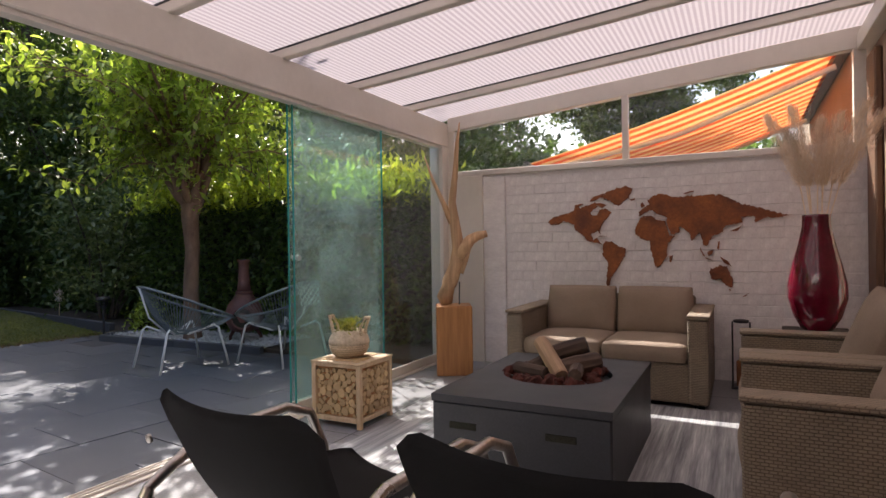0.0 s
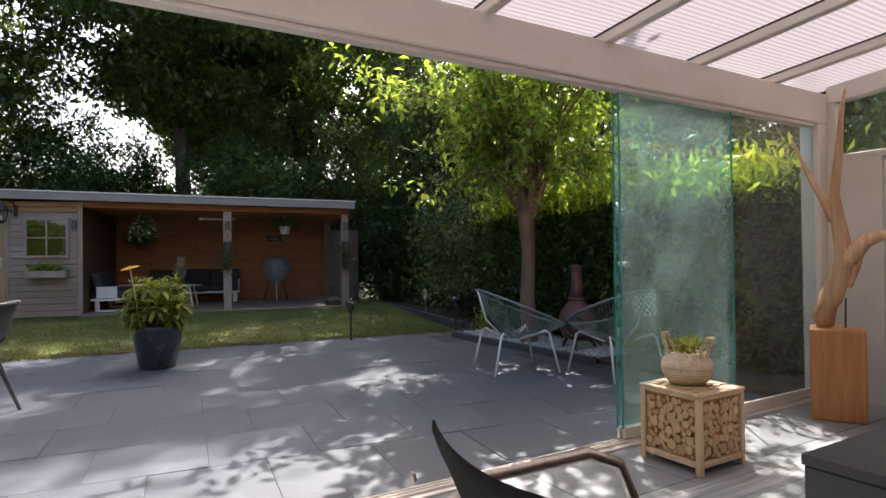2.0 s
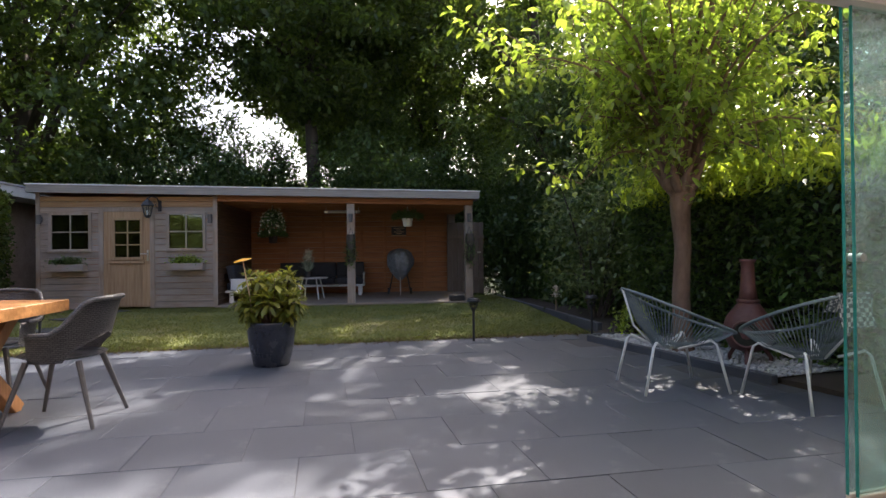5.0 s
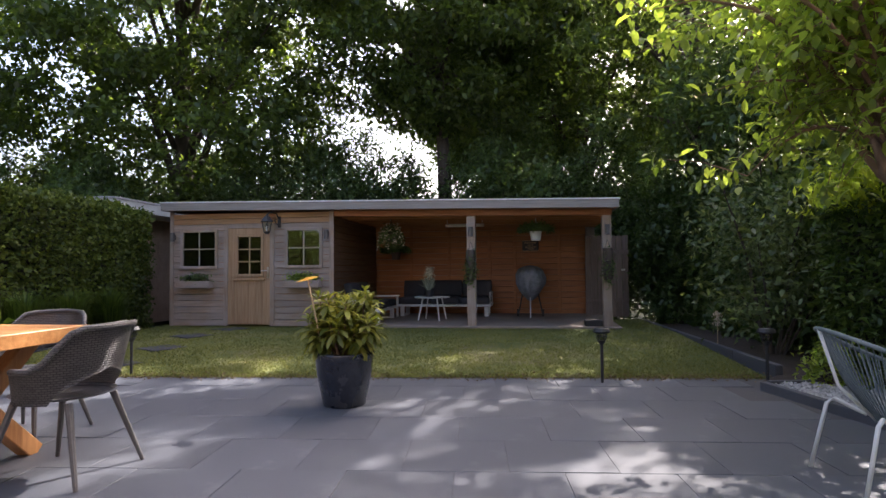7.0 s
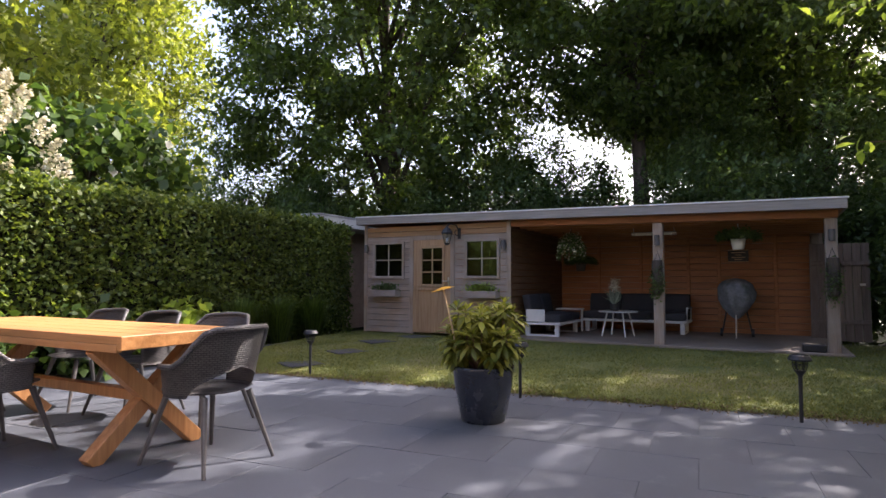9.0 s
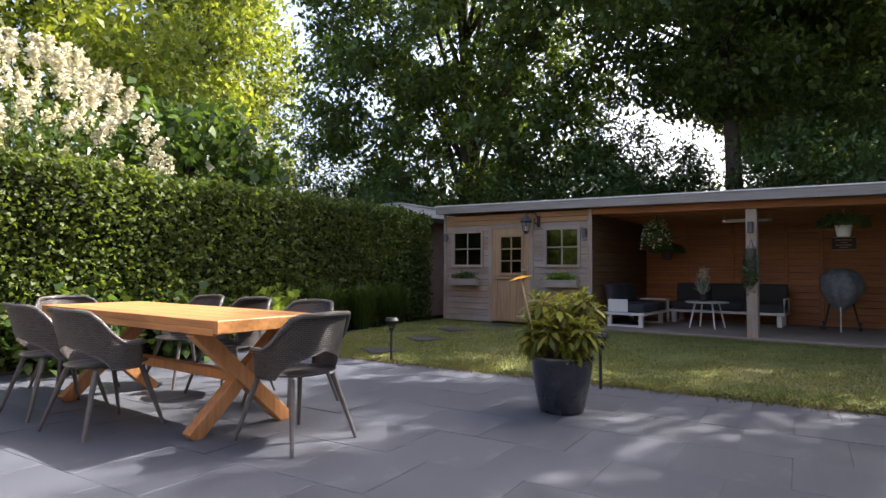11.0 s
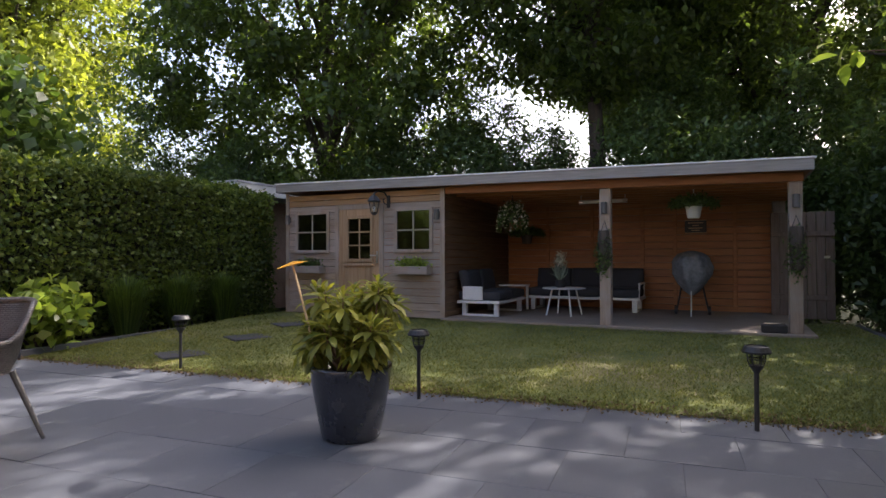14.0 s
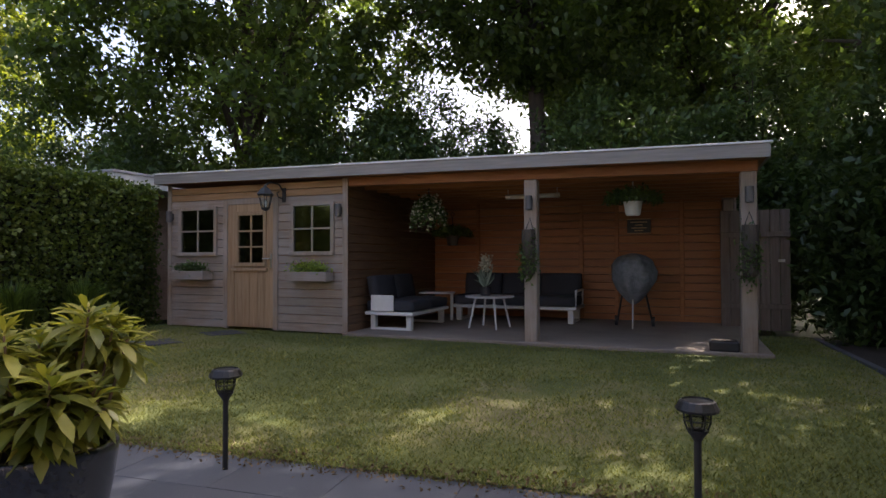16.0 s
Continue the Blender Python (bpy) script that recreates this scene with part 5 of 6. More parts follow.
# rusty world map: five land masses in longitude and latitude, and islands
LAND = dict(
    north_america=[(-168, 66), (-156, 71), (-128, 70), (-115, 73), (-95, 72), (-82, 73), (-78, 68), (-93, 62), (-92, 57), (-82, 53), (-78, 58), (-76, 62), (-64, 59), (-56, 52), (-65, 45), (-75, 38), (-81, 30), (-80, 25), (-84, 30), (-97, 27), (-96, 19), (-88, 21), (-84, 11), (-78, 8), (-92, 15), (-105, 20), (-114, 31), (-124, 40), (-125, 50), (-140, 60), (-155, 58), (-165, 61)],
    south_america=[(-78, 8), (-72, 12), (-60, 8), (-50, 0), (-35, -6), (-39, -15), (-48, -26), (-57, -36), (-65, -42), (-68, -52), (-70, -55), (-74, -50), (-73, -38), (-70, -20), (-81, -5)],
    greenland=[(-73, 78), (-58, 82), (-30, 83), (-18, 78), (-25, 70), (-42, 60), (-52, 65), (-55, 70)],
    africa=[(-6, 35), (10, 37), (20, 31), (32, 31), (43, 12), (51, 12), (40, -3), (40, -15), (33, -26), (26, -34), (18, -34), (12, -17), (9, 1), (-8, 5), (-17, 14), (-16, 22)],
    eurasia=[(-9, 37), (-9, 43), (-2, 48), (8, 54), (5, 60), (14, 68), (28, 71), (42, 67), (68, 72), (80, 74), (104, 77), (130, 72), (160, 70), (188, 67), (180, 63), (163, 58), (157, 51), (150, 59), (136, 54), (140, 48), (128, 40), (121, 39), (121, 30), (108, 21), (106, 9), (100, 8), (95, 17), (88, 22), (80, 10), (73, 20), (62, 25), (57, 25), (58, 18), (45, 13), (35, 30), (36, 36), (27, 38), (20, 39), (13, 45), (3, 42)],
    australia=[(114, -22), (122, -18), (131, -12), (137, -13), (142, -11), (146, -19), (153, -26), (150, -37), (141, -38), (131, -31), (117, -35), (114, -28)],
    madagascar=[(44, -17), (50, -15), (47, -25), (44, -24)], borneo=[(109, 1), (117, 6), (118, 0), (112, -4)], sumatra=[(96, 5), (106, -5), (104, -6), (97, 2)],
    new_guinea=[(131, -1), (144, -4), (150, -10), (138, -8)], japan=[(131, 33), (141, 41), (143, 44), (140, 35)], britain=[(-5, 50), (1, 52), (-3, 58), (-6, 56)], tasmania=[(145, -41), (148, -41), (147, -44)], zealand=[(167, -46), (174, -41), (178, -38), (172, -44)], iceland=[(-23, 65), (-15, 66), (-15, 64), (-21, 63)], baffin=[(-88, 73), (-72, 71), (-63, 66), (-72, 63), (-78, 70)], ellesmere=[(-90, 76), (-80, 76), (-68, 79), (-66, 81), (-85, 80)], victoria=[(-117, 74), (-104, 75), (-102, 76), (-116, 77)], luzon=[(120, 17), (122, 18), (124, 12), (126, 7), (122, 8), (121, 14)], java=[(106, -7), (114, -7.5), (120, -9), (107, -8.5)], cuba=[(-84, 22.5), (-75, 20.5), (-69, 19), (-76, 20), (-84, 21.5)], novaya=[(54, 73.5), (66, 77.5), (68, 77), (57, 73)])
wm = thing("world_map", "rust-brown steel world map mounted on the whitewashed wall", "wall decoration", VER)


def on_wall(lon, lat):
    """Globe to wall: parallels bow down towards the sides, the far north is drawn wider."""
    turn = lon - 5
    x = turn * (0.0044 + (0.0000185 if turn > 0 else 0.000009) * max(lat, 0))
    z = 0.00604 * min(lat, 37) + 0.0054 * min(max(lat - 37, 0), 33) + 0.0075 * max(lat - 70, 0)
    return 1.92 + x, 1.14 + z - 0.00135 * (math.hypot(turn, 40) - 40)


for land, outline in LAND.items():
    pts = []
    for (a, b), (c, d) in zip(outline, outline[1:] + outline[:1]):
        n = max(2, int(math.hypot(c - a, d - b) / 1.5))
        for k in range(n):
            f = k / n
            lon, lat = a + (c - a) * f, b + (d - b) * f
            j = 1.8 if len(outline) > 6 else 0.3
            lon += j * (noise.noise((lon * 0.31, lat * 0.31, 1.0)) + 0.9 * noise.noise((lon * 0.83, lat * 0.83, 3.0)))
            lat += j * (noise.noise((lon * 0.31, lat * 0.31, 7.0)) + 0.9 * noise.noise((lon * 0.83, lat * 0.83, 9.0)))
            pts.append(on_wall(lon, lat))
    bm = bmesh.new()
    f = bm.faces.new([bm.verts.new((x, 2.266, z)) for x, z in pts])
    r = bmesh.ops.extrude_face_region(bm, geom=[f])
    bmesh.ops.translate(bm, vec=(0, 0.02, 0), verts=[v for v in r["geom"] if isinstance(v, bmesh.types.BMVert)])
    bmesh.ops.triangulate(bm, faces=[f for f in bm.faces if len(f.verts) > 4])
    part("land_plate", bm, RUST, wm)

# neighbouring awning seen through the strip window
aw = thing("awning", "orange and cream striped sun awning on a house wall", "awning", VER @ pose(3.45, 0, 2.78))
m = Matrix.Rotation(radians(-16.5), 4, 'Y')
bm = bmesh.new()
vsx = []
for i in range(9):
    x = -2.9 * i / 8
    vsx.append([bm.verts.new(m @ Vector((x, y, -0.05 * math.sin(math.pi * i / 8)))) for y in (2.85, 3.8, 4.8, 5.8, 6.6)])
for a, b in zip(vsx, vsx[1:]):
    for k in range(4):
        bm.faces.new((a[k], a[k + 1], b[k + 1], b[k]))
part("cloth", bm, AWN, aw)
part("roller_box", boxm((-0.12, 2.75, -0.02), (0.05, 6.7, 0.14), 0.02), GREYLEG, aw)
part("front_bar", tubem([m @ Vector((-2.9, 2.8, 0)), m @ Vector((-2.9, 6.65, 0))], 0.03, 8), GREYLEG, aw)
for y in (3.3, 5.9):
    part("folding_arm", tubem([Vector((-0.05, y, -0.1)), m @ Vector((-1.5, y + 0.25, -0.12)), m @ Vector((-2.85, y, -0.04))], 0.028, 8), WMETAL, aw)

# ================= patio =================
def D(x, y, rz=0.0, z=0.0):
    return pose(x, y, z, 0, 0, rz)


TA = 57.5    # direction of the table's length
tb = thing("dining_table", "large outdoor dining table of oiled wood planks on crossed legs", "table", D(-5.73, 0.22, TA - 90))
for k in range(5):
    part("plank", boxm((-0.43 + 0.172 * k + 0.0015, -1.26, 0.735), (-0.43 + 0.172 * (k + 1) - 0.0015, 1.26, 0.785), 0.004), TABLEW, tb)
for s in (-1, 1):
    part("apron", boxm((-0.43, s * 1.262 - 0.02, 0.705), (0.43, s * 1.262 + 0.02, 0.786), 0.004), TABLEW, tb)
    part("edge_board", boxm((s * 0.412 - 0.018, -1.24, 0.69), (s * 0.412 + 0.018, 1.24, 0.734), 0.003), TABLEW, tb)
    y = s * 0.93
    for q in (-1, 1):
        bm = bmesh.new()
        ang = math.atan2(0.70, 0.74)
        mm = Matrix.Translation((0, y + q * 0.012, 0.355)) @ Matrix.Rotation(q * (math.pi / 2 - ang), 4, 'Y')
        box(bm, (-0.05, -0.045, -0.51), (0.05, 0.045, 0.51), 0.005, m=mm)
        bmesh.ops.bisect_plane(bm, geom=bm.verts[:] + bm.edges[:] + bm.faces[:], plane_co=(0, 0, 0.001), plane_no=(0, 0, -1), clear_outer=True)
        bmesh.ops.bisect_plane(bm, geom=bm.verts[:] + bm.edges[:] + bm.faces[:], plane_co=(0, 0, 0.70), plane_no=(0, 0, 1), clear_outer=True)
        part("crossed_leg", bm, LEGW, tb)
part("stretcher", boxm((-0.04, -0.9, 0.32), (0.04, 0.9, 0.39), 0.005), LEGW, tb)


def dining_chair():
    """A shell of dark woven resin with an open slot above the seat; faces -y."""
    t = thing("dining_chair", "dark grey woven resin armchair with tapered legs at the wooden table", "chair", group="chairs round the dining table")
    bm = bmesh.new()
    NA, NZ = 28, 9
    g = []
    for j in range(NZ + 1):
        f = j / NZ
        row = []
        for i in range(NA + 1):
            a = radians(-118 + 236 * i / NA)          # 0 is the back
            arm = min(abs(a) / radians(118), 1)
            top = 0.83 - 0.20 * (1 - math.cos(math.pi * min(max((arm - 0.34) / 0.4, 0), 1))) / 2 - 0.03 * arm
            bot = 0.42 + 0.17 * max(0, 1 - arm / 0.55) ** 0.5
            z = bot + (top - bot) * f
            flare = 1 + 0.17 * (z - 0.42) / 0.4
            row.append(bm.verts.new((0.265 * math.sin(a) * flare, (0.25 * math.cos(a) + 0.02) * flare - 0.02 + 0.05 * f * (1 - arm), z)))
        g.append(row)
    fs = [bm.faces.new((g[j][i], g[j][i + 1], g[j + 1][i + 1], g[j + 1][i])) for j in range(NZ) for i in range(NA)]
    bmesh.ops.solidify(bm, geom=fs, thickness=0.022)
    part("shell", bm, WICKERD, t, smooth=True)
    part("rim", tubem([(0.265 * 1.17 * math.sin(radians(q)), (0.25 * math.cos(radians(q)) + 0.02) * 1.17 + 0.03 * (1 - min(abs(q) / 118, 1)), 0.83 - 0.20 * (1 - math.cos(math.pi * min(max((abs(q) / 118 - 0.34) / 0.4, 0), 1))) / 2 - 0.03 * min(abs(q) / 118, 1)) for q in range(-118, 119, 12)], 0.017, 7), WICKERD, t, smooth=True)
    bm = bmesh.new()
    rg = []
    for r in np.linspace(0, 1, 7):
        rg.append([bm.verts.new((0.265 * r * math.sin(a), 0.25 * r * math.cos(a) * (1 if math.cos(a) > 0 else 1.12), 0.425 + 0.012 * r * r + (0.014 if r > 0.9 else 0))) for a in np.linspace(0, math.tau, 25)[:-1]] if r > 0 else [bm.verts.new((0, 0, 0.425))])
    for k in range(24):
        bm.faces.new((rg[0][0], rg[1][k], rg[1][(k + 1) % 24]))
        for a, b in zip(rg[1:], rg[2:]):
            bm.faces.new((a[k], a[(k + 1) % 24], b[(k + 1) % 24], b[k]))
    bmesh.ops.solidify(bm, geom=bm.faces[:], thickness=0.03)
    part("seat", bm, WICKERD, t, smooth=True)
    for sx in (-1, 1):
        for sy in (-1, 1):
            part("leg", tubem([(sx * 0.17, sy * 0.16, 0.42), (sx * 0.265, sy * 0.265 + (0.02 if sy > 0 else -0.01), 0.0)], [0.02, 0.012], 8), GREYLEG, t)
    return t


dc = dining_chair()
spots = [(-5.0, 1.46, TA - 90), (-5.18, 0.05, TA - 180 + 6), (-5.62, -0.62, TA - 180), (-6.46, -1.06, TA + 90), (-6.02, 1.1, TA + 4), (-6.42, 0.42, TA), (-6.82, -0.2, TA)]
dc.matrix_basis = D(*spots[0][:2], spots[0][2])
for s in spots[1:]:
    copy_thing(dc, D(*s))

# pot with evergreen shrub
pot = thing("plant_pot", "large dark blue glazed round pot with a leafy evergreen shrub", "potted plant", D(-5.94, 3.31))
part("pot", lathe([(0.0, 0.0), (0.165, 0.0), (0.175, 0.01), (0.205, 0.15), (0.232, 0.3), (0.245, 0.40), (0.25, 0.425), (0.246, 0.44), (0.225, 0.44), (0.22, 0.38), (0.0, 0.375)], 40), GLAZE, pot, smooth=True)
part("potting_soil", lathe([(0.0, 0.385), (0.15, 0.39), (0.221, 0.383)], 24), SOIL, pot)
tips = []
bm = bmesh.new()
for k in range(30):
    a, r = k * 2.399, 0.285 * math.sqrt((k + 0.6) / 30)
    tip = Vector((r * math.cos(a), r * math.sin(a), 0.87 - 1.5 * r * r + 0.15 * rng.uniform(-1, 0.7)))
    tube(bm, [(0.05 * math.cos(a), 0.05 * math.sin(a), 0.385), (r * 0.75 * math.cos(a), r * 0.75 * math.sin(a), 0.55), tuple(tip)], [0.009, 0.007, 0.004], 5)
    tips.append(tip)
for k in range(15):
    a, r = k * 2.1 + 0.4, rng.uniform(0.12, 0.21)
    tip = Vector((r * math.cos(a), r * math.sin(a), rng.uniform(0.54, 0.68)))
    tube(bm, [(0.06 * math.cos(a), 0.06 * math.sin(a), 0.385), tuple(tip)], [0.007, 0.004], 5)
    tips.append(tip)
part("stem", bm, BARKR, pot)
base, way, size = [], [], []
for tip in tips:
    for q, (n, el, big) in enumerate(((6, 1.3, 0.085), (8, 0.45, 0.135), (8, -0.15, 0.15), (6, -0.7, 0.145))):
        ang = np.linspace(0, math.tau, n + 1)[:-1] + q * 0.4 + rng.uniform(-0.25, 0.25, n)
        base.append(np.tile(np.array(tip) - np.array([0, 0, 0.03 * q]), (n, 1)) + rng.normal(size=(n, 3)) * 0.006)
        way.append(np.column_stack([np.cos(ang), np.sin(ang), el + rng.normal(size=n) * 0.2]))
        size.append(big * rng.uniform(0.8, 1.15, n))
long_leaves("foliage", np.vstack(base), np.vstack(way), np.concatenate(size), 0.3, RHODO, pot)
fg = thing("garden_stake", "yellow metal flower on a thin stick in the pot", "garden stake", D(-5.94, 3.31))
part("stick", tubem([(0.03, -0.19, 0.37), (0.08, -0.25, 0.7), (0.135, -0.335, 1.05)], 0.0065, 6), PALEW, fg)
bm = bmesh.new()
rim = []
for k in range(24):
    a = k * math.tau / 24
    q = 0.085 + 0.008 * math.cos(8 * a)
    rim.append(bm.verts.new((0.135 + q * math.cos(a), -0.335 + q * math.sin(a), 1.045 + 0.25 * q * math.sin(a))))
hub = bm.verts.new((0.135, -0.335, 1.066))
for k in range(24):
    bm.faces.new((hub, rim[k], rim[(k + 1) % 24]))
bmesh.ops.solidify(bm, geom=bm.faces[:], thickness=0.006)
part("flower", bm, PETAL, fg)


def path_light():
    t = thing("path_light", "black solar path light on a post at the lawn edge", "garden lamp", group="solar path lights")
    part("post", tubem([(0, 0, -0.05), (0, 0, 0.37)], 0.015, 10), BLACKM, t)
    part("cup", lathe([(0.015, 0.36), (0.022, 0.375), (0.04, 0.40), (0.042, 0.41), (0.0, 0.41)], 14), BLACKM, t)
    part("lens", lathe([(0.034, 0.41), (0.042, 0.44), (0.046, 0.48)], 14), glassy("lamp_lens", (0.75, 0.75, 0.7), 0.1), t).visible_shadow = False
    for k in range(6):
        a = k * math.tau / 6
        part("cage_bar", tubem([(0.038 * math.cos(a), 0.038 * math.sin(a), 0.405), (0.05 * math.cos(a), 0.05 * math.sin(a), 0.44), (0.053 * math.cos(a), 0.053 * math.sin(a), 0.485)], 0.004, 5), BLACKM, t)
    part("cage_ring", tubem([(0.051 * math.cos(k * math.tau / 16), 0.051 * math.sin(k * math.tau / 16), 0.45) for k in range(16)], 0.0035, 5, close=True), BLACKM, t)
    part("cap", lathe([(0.052, 0.482), (0.082, 0.487), (0.086, 0.497), (0.07, 0.527), (0.062, 0.532), (0.06, 0.524), (0.0, 0.522)], 18), BLACKM, t)
    return t


pl = path_light()
lamps = [(-5.717, 5.824), (-6.843, 3.80), (-8.314, 1.607), (-4.93, 7.142)]
pl.matrix_basis = D(*lamps[0])
for k, q in enumerate(lamps[1:]):
    copy_thing(pl, D(*q, 40 * k))


def cord_chair(m, label):
    """An egg-shaped hoop strung with cord on white tube legs; faces +y."""
    t = thing("cord_chair", label, "chair", m, "cord chairs")
    hoop = []
    for k in range(40):
        a = k * math.tau / 40
        y = 0.06 - 0.44 * math.cos(a)
        hoop.append(Vector((0.36 * math.sin(a) * (1 - 0.1 * math.cos(a)), y, 0.43 + 0.36 * ((0.5 - y) / 0.88) ** 1.1)))
    part("hoop", tubem(hoop, 0.012, 8, close=True), CORD, t, smooth=True)
    ring = [Vector((0.11 * math.sin(k * math.tau / 20), 0.0 - 0.13 * math.cos(k * math.tau / 20), 0.33)) for k in range(20)]
    part("seat_ring", tubem(ring, 0.009, 6, close=True), CORD, t)
    bm = bmesh.new()
    for k in range(80):
        a = k * math.tau / 80
        y = 0.06 - 0.44 * math.cos(a)
        h = Vector((0.36 * math.sin(a) * (1 - 0.1 * math.cos(a)), y, 0.43 + 0.36 * ((0.5 - y) / 0.88) ** 1.1))
        r = Vector((0.11 * math.sin(a), -0.13 * math.cos(a), 0.33))
        mid = h.lerp(r, 0.5) + Vector((0, 0, -0.045))
        tube(bm, [h, mid, r], 0.0035, 4)
    for k in range(9):
        x = -0.1 + 0.025 * k
        w = 0.13 * math.sqrt(max(1 - (x / 0.112) ** 2, 0))
        tube(bm, [(x, -w, 0.33), (x, 0, 0.318), (x, w, 0.33)], 0.0035, 4)
    tagged(part("cord_web", bm, CORD, t), kind="stuff")
    for sx in (-1, 1):
        part("leg", tubem([(sx * 0.12, 0.1, 0.335), (sx * 0.22, 0.22, 0.40), (sx * 0.255, 0.25, 0.37), (sx * 0.30, 0.33, 0.0)], 0.011, 8), WMETAL, t, "white lacquered steel tube", smooth=True)
        part("leg", tubem([(sx * 0.12, -0.12, 0.335), (sx * 0.24, -0.22, 0.39), (sx * 0.26, -0.25, 0.36), (sx * 0.29, -0.33, 0.0)], 0.011, 8), WMETAL, t, "white lacquered steel tube", smooth=True)
    part("under_frame", tubem([(-0.24, 0.22, 0.40), (-0.12, 0.02, 0.322), (0.12, 0.02, 0.322), (0.24, 0.22, 0.40)], 0.01, 8), WMETAL, t, smooth=True)
    part("back_strut", tubem([(0.0, -0.13, 0.33), (0.0, -0.3, 0.5), (0.0, -0.385, 0.79)], 0.009, 6), WMETAL, t, smooth=True)
    return t


cord_chair(D(-2.83, 5.33, -35), "grey cord lounge chair with white steel legs on the patio")
c2 = cord_chair(D(-1.92, 5.62, 62), "grey cord lounge chair with white steel legs and a sheet imitating sunlit cords")
# white checks paint the sunlit cords of the chair back onto an added sheet
CHK, n_, l_, b_ = nodes_of("sunlit_cord_check")
ck = n_.new("ShaderNodeTexChecker")
ck.inputs["Scale"].default_value = 34
ck.inputs[1].default_value, ck.inputs[2].default_value = (0.7, 0.7, 0.68, 1), (0.16, 0.18, 0.19, 1)
l_.new(coords(n_, l_, 1.0), ck.inputs[0])
l_.new(ck.outputs[0], b_.inputs["Base Color"])
b_.inputs["Roughness"].default_value = 0.9
bm = bmesh.new()
rows = []
for j in range(11):
    f = j / 10
    z = 0.79 + 0.018 - 0.23 * max(f - 0.35, 0) / 0.65 - 0.14 * max(0.3 - f, 0) / 0.3
    y = -0.375 - 0.05 * (f - 0.35) if f > 0.3 else -0.375 + 0.12 * (0.3 - f) / 0.3
    rows.append([bm.verts.new((-0.13 + 0.026 * i, y + 0.008 * math.sin(i * 1.3 + j), z)) for i in range(11)])
fs = [bm.faces.new((rows[j][i], rows[j][i + 1], rows[j + 1][i + 1], rows[j + 1][i])) for j in range(10) for i in range(10)]
bmesh.ops.solidify(bm, geom=fs, thickness=0.004)
th = tagged(part("sunlit_cord_sheet", bm, CHK), "grey and white checked sheet imitating sunlit cords on the chair back", "cloth")
th.matrix_basis = D(-1.92, 5.62, 62)

ch = thing("chiminea", "rust-red cast iron chiminea with a tall flue on short legs", "garden stove", D(-2.72, 6.5, 18))
part("belly", lathe([(0.06, 0.16), (0.16, 0.2), (0.21, 0.3), (0.215, 0.38), (0.185, 0.48), (0.12, 0.56), (0.085, 0.62)], 24), CLAY, ch, smooth=True)
part("flue", lathe([(0.085, 0.62), (0.068, 0.72), (0.058, 0.9), (0.056, 0.97), (0.07, 0.985), (0.072, 1.005), (0.05, 1.005), (0.045, 0.9)], 20), CLAY, ch, smooth=True)
part("collar", lathe([(0.09, 0.605), (0.1, 0.615), (0.1, 0.63), (0.088, 0.64)], 20), CLAY, ch)
ring = [Vector((0.115 * math.cos(k * math.tau / 24), -0.185 - 0.02 * abs(math.sin(k * math.tau / 24)), 0.34 + 0.115 * math.sin(k * math.tau / 24))) for k in range(24)]
part("mouth_rim", tubem(ring, 0.014, 6, close=True), CLAY, ch, smooth=True)
# flat disc whose dark colour stands for the shaded hollow
part("mouth", lathe([(0.108, 0.0), (0.1, 0.006)], 24), CORE, ch, "dark disc coloured as the shade inside the opening").matrix_basis = pose(0, -0.2, 0.34, 90, 0, 0)
for k in range(3):
    a = radians(-90 + 120 * k)
    part("leg", tubem([(0.12 * math.cos(a), 0.12 * math.sin(a), 0.22), (0.2 * math.cos(a), 0.2 * math.sin(a), 0.1), (0.19 * math.cos(a), 0.19 * math.sin(a), 0.0)], [0.022, 0.018, 0.022], 8), CLAY, ch)

# stepping stones in the lawn
BLACKST = surface("dark_slate", (0.03, 0.031, 0.035), (0.055, 0.056, 0.062), 0.8, grain=60)
for x, y in ((-9.1, 1.38), (-10.13, 1.88), (-11.2, 2.3), (-11.9, 2.95)):
    o = tagged(part("stepping_stone", boxm((-0.24, -0.24, -0.03), (0.24, 0.24, 0.008), 0.008), BLACKST), "dark square stepping stone set in the lawn", "stepping stone", "stepping stones")
    o.matrix_basis = D(x, y, 30, lawn_height(x, y))

# ================= things at the shed =================
def Sd(x, y, z=0.0, rz=0.0):
    return SHED @ pose(x, y, z, 0, 0, rz)


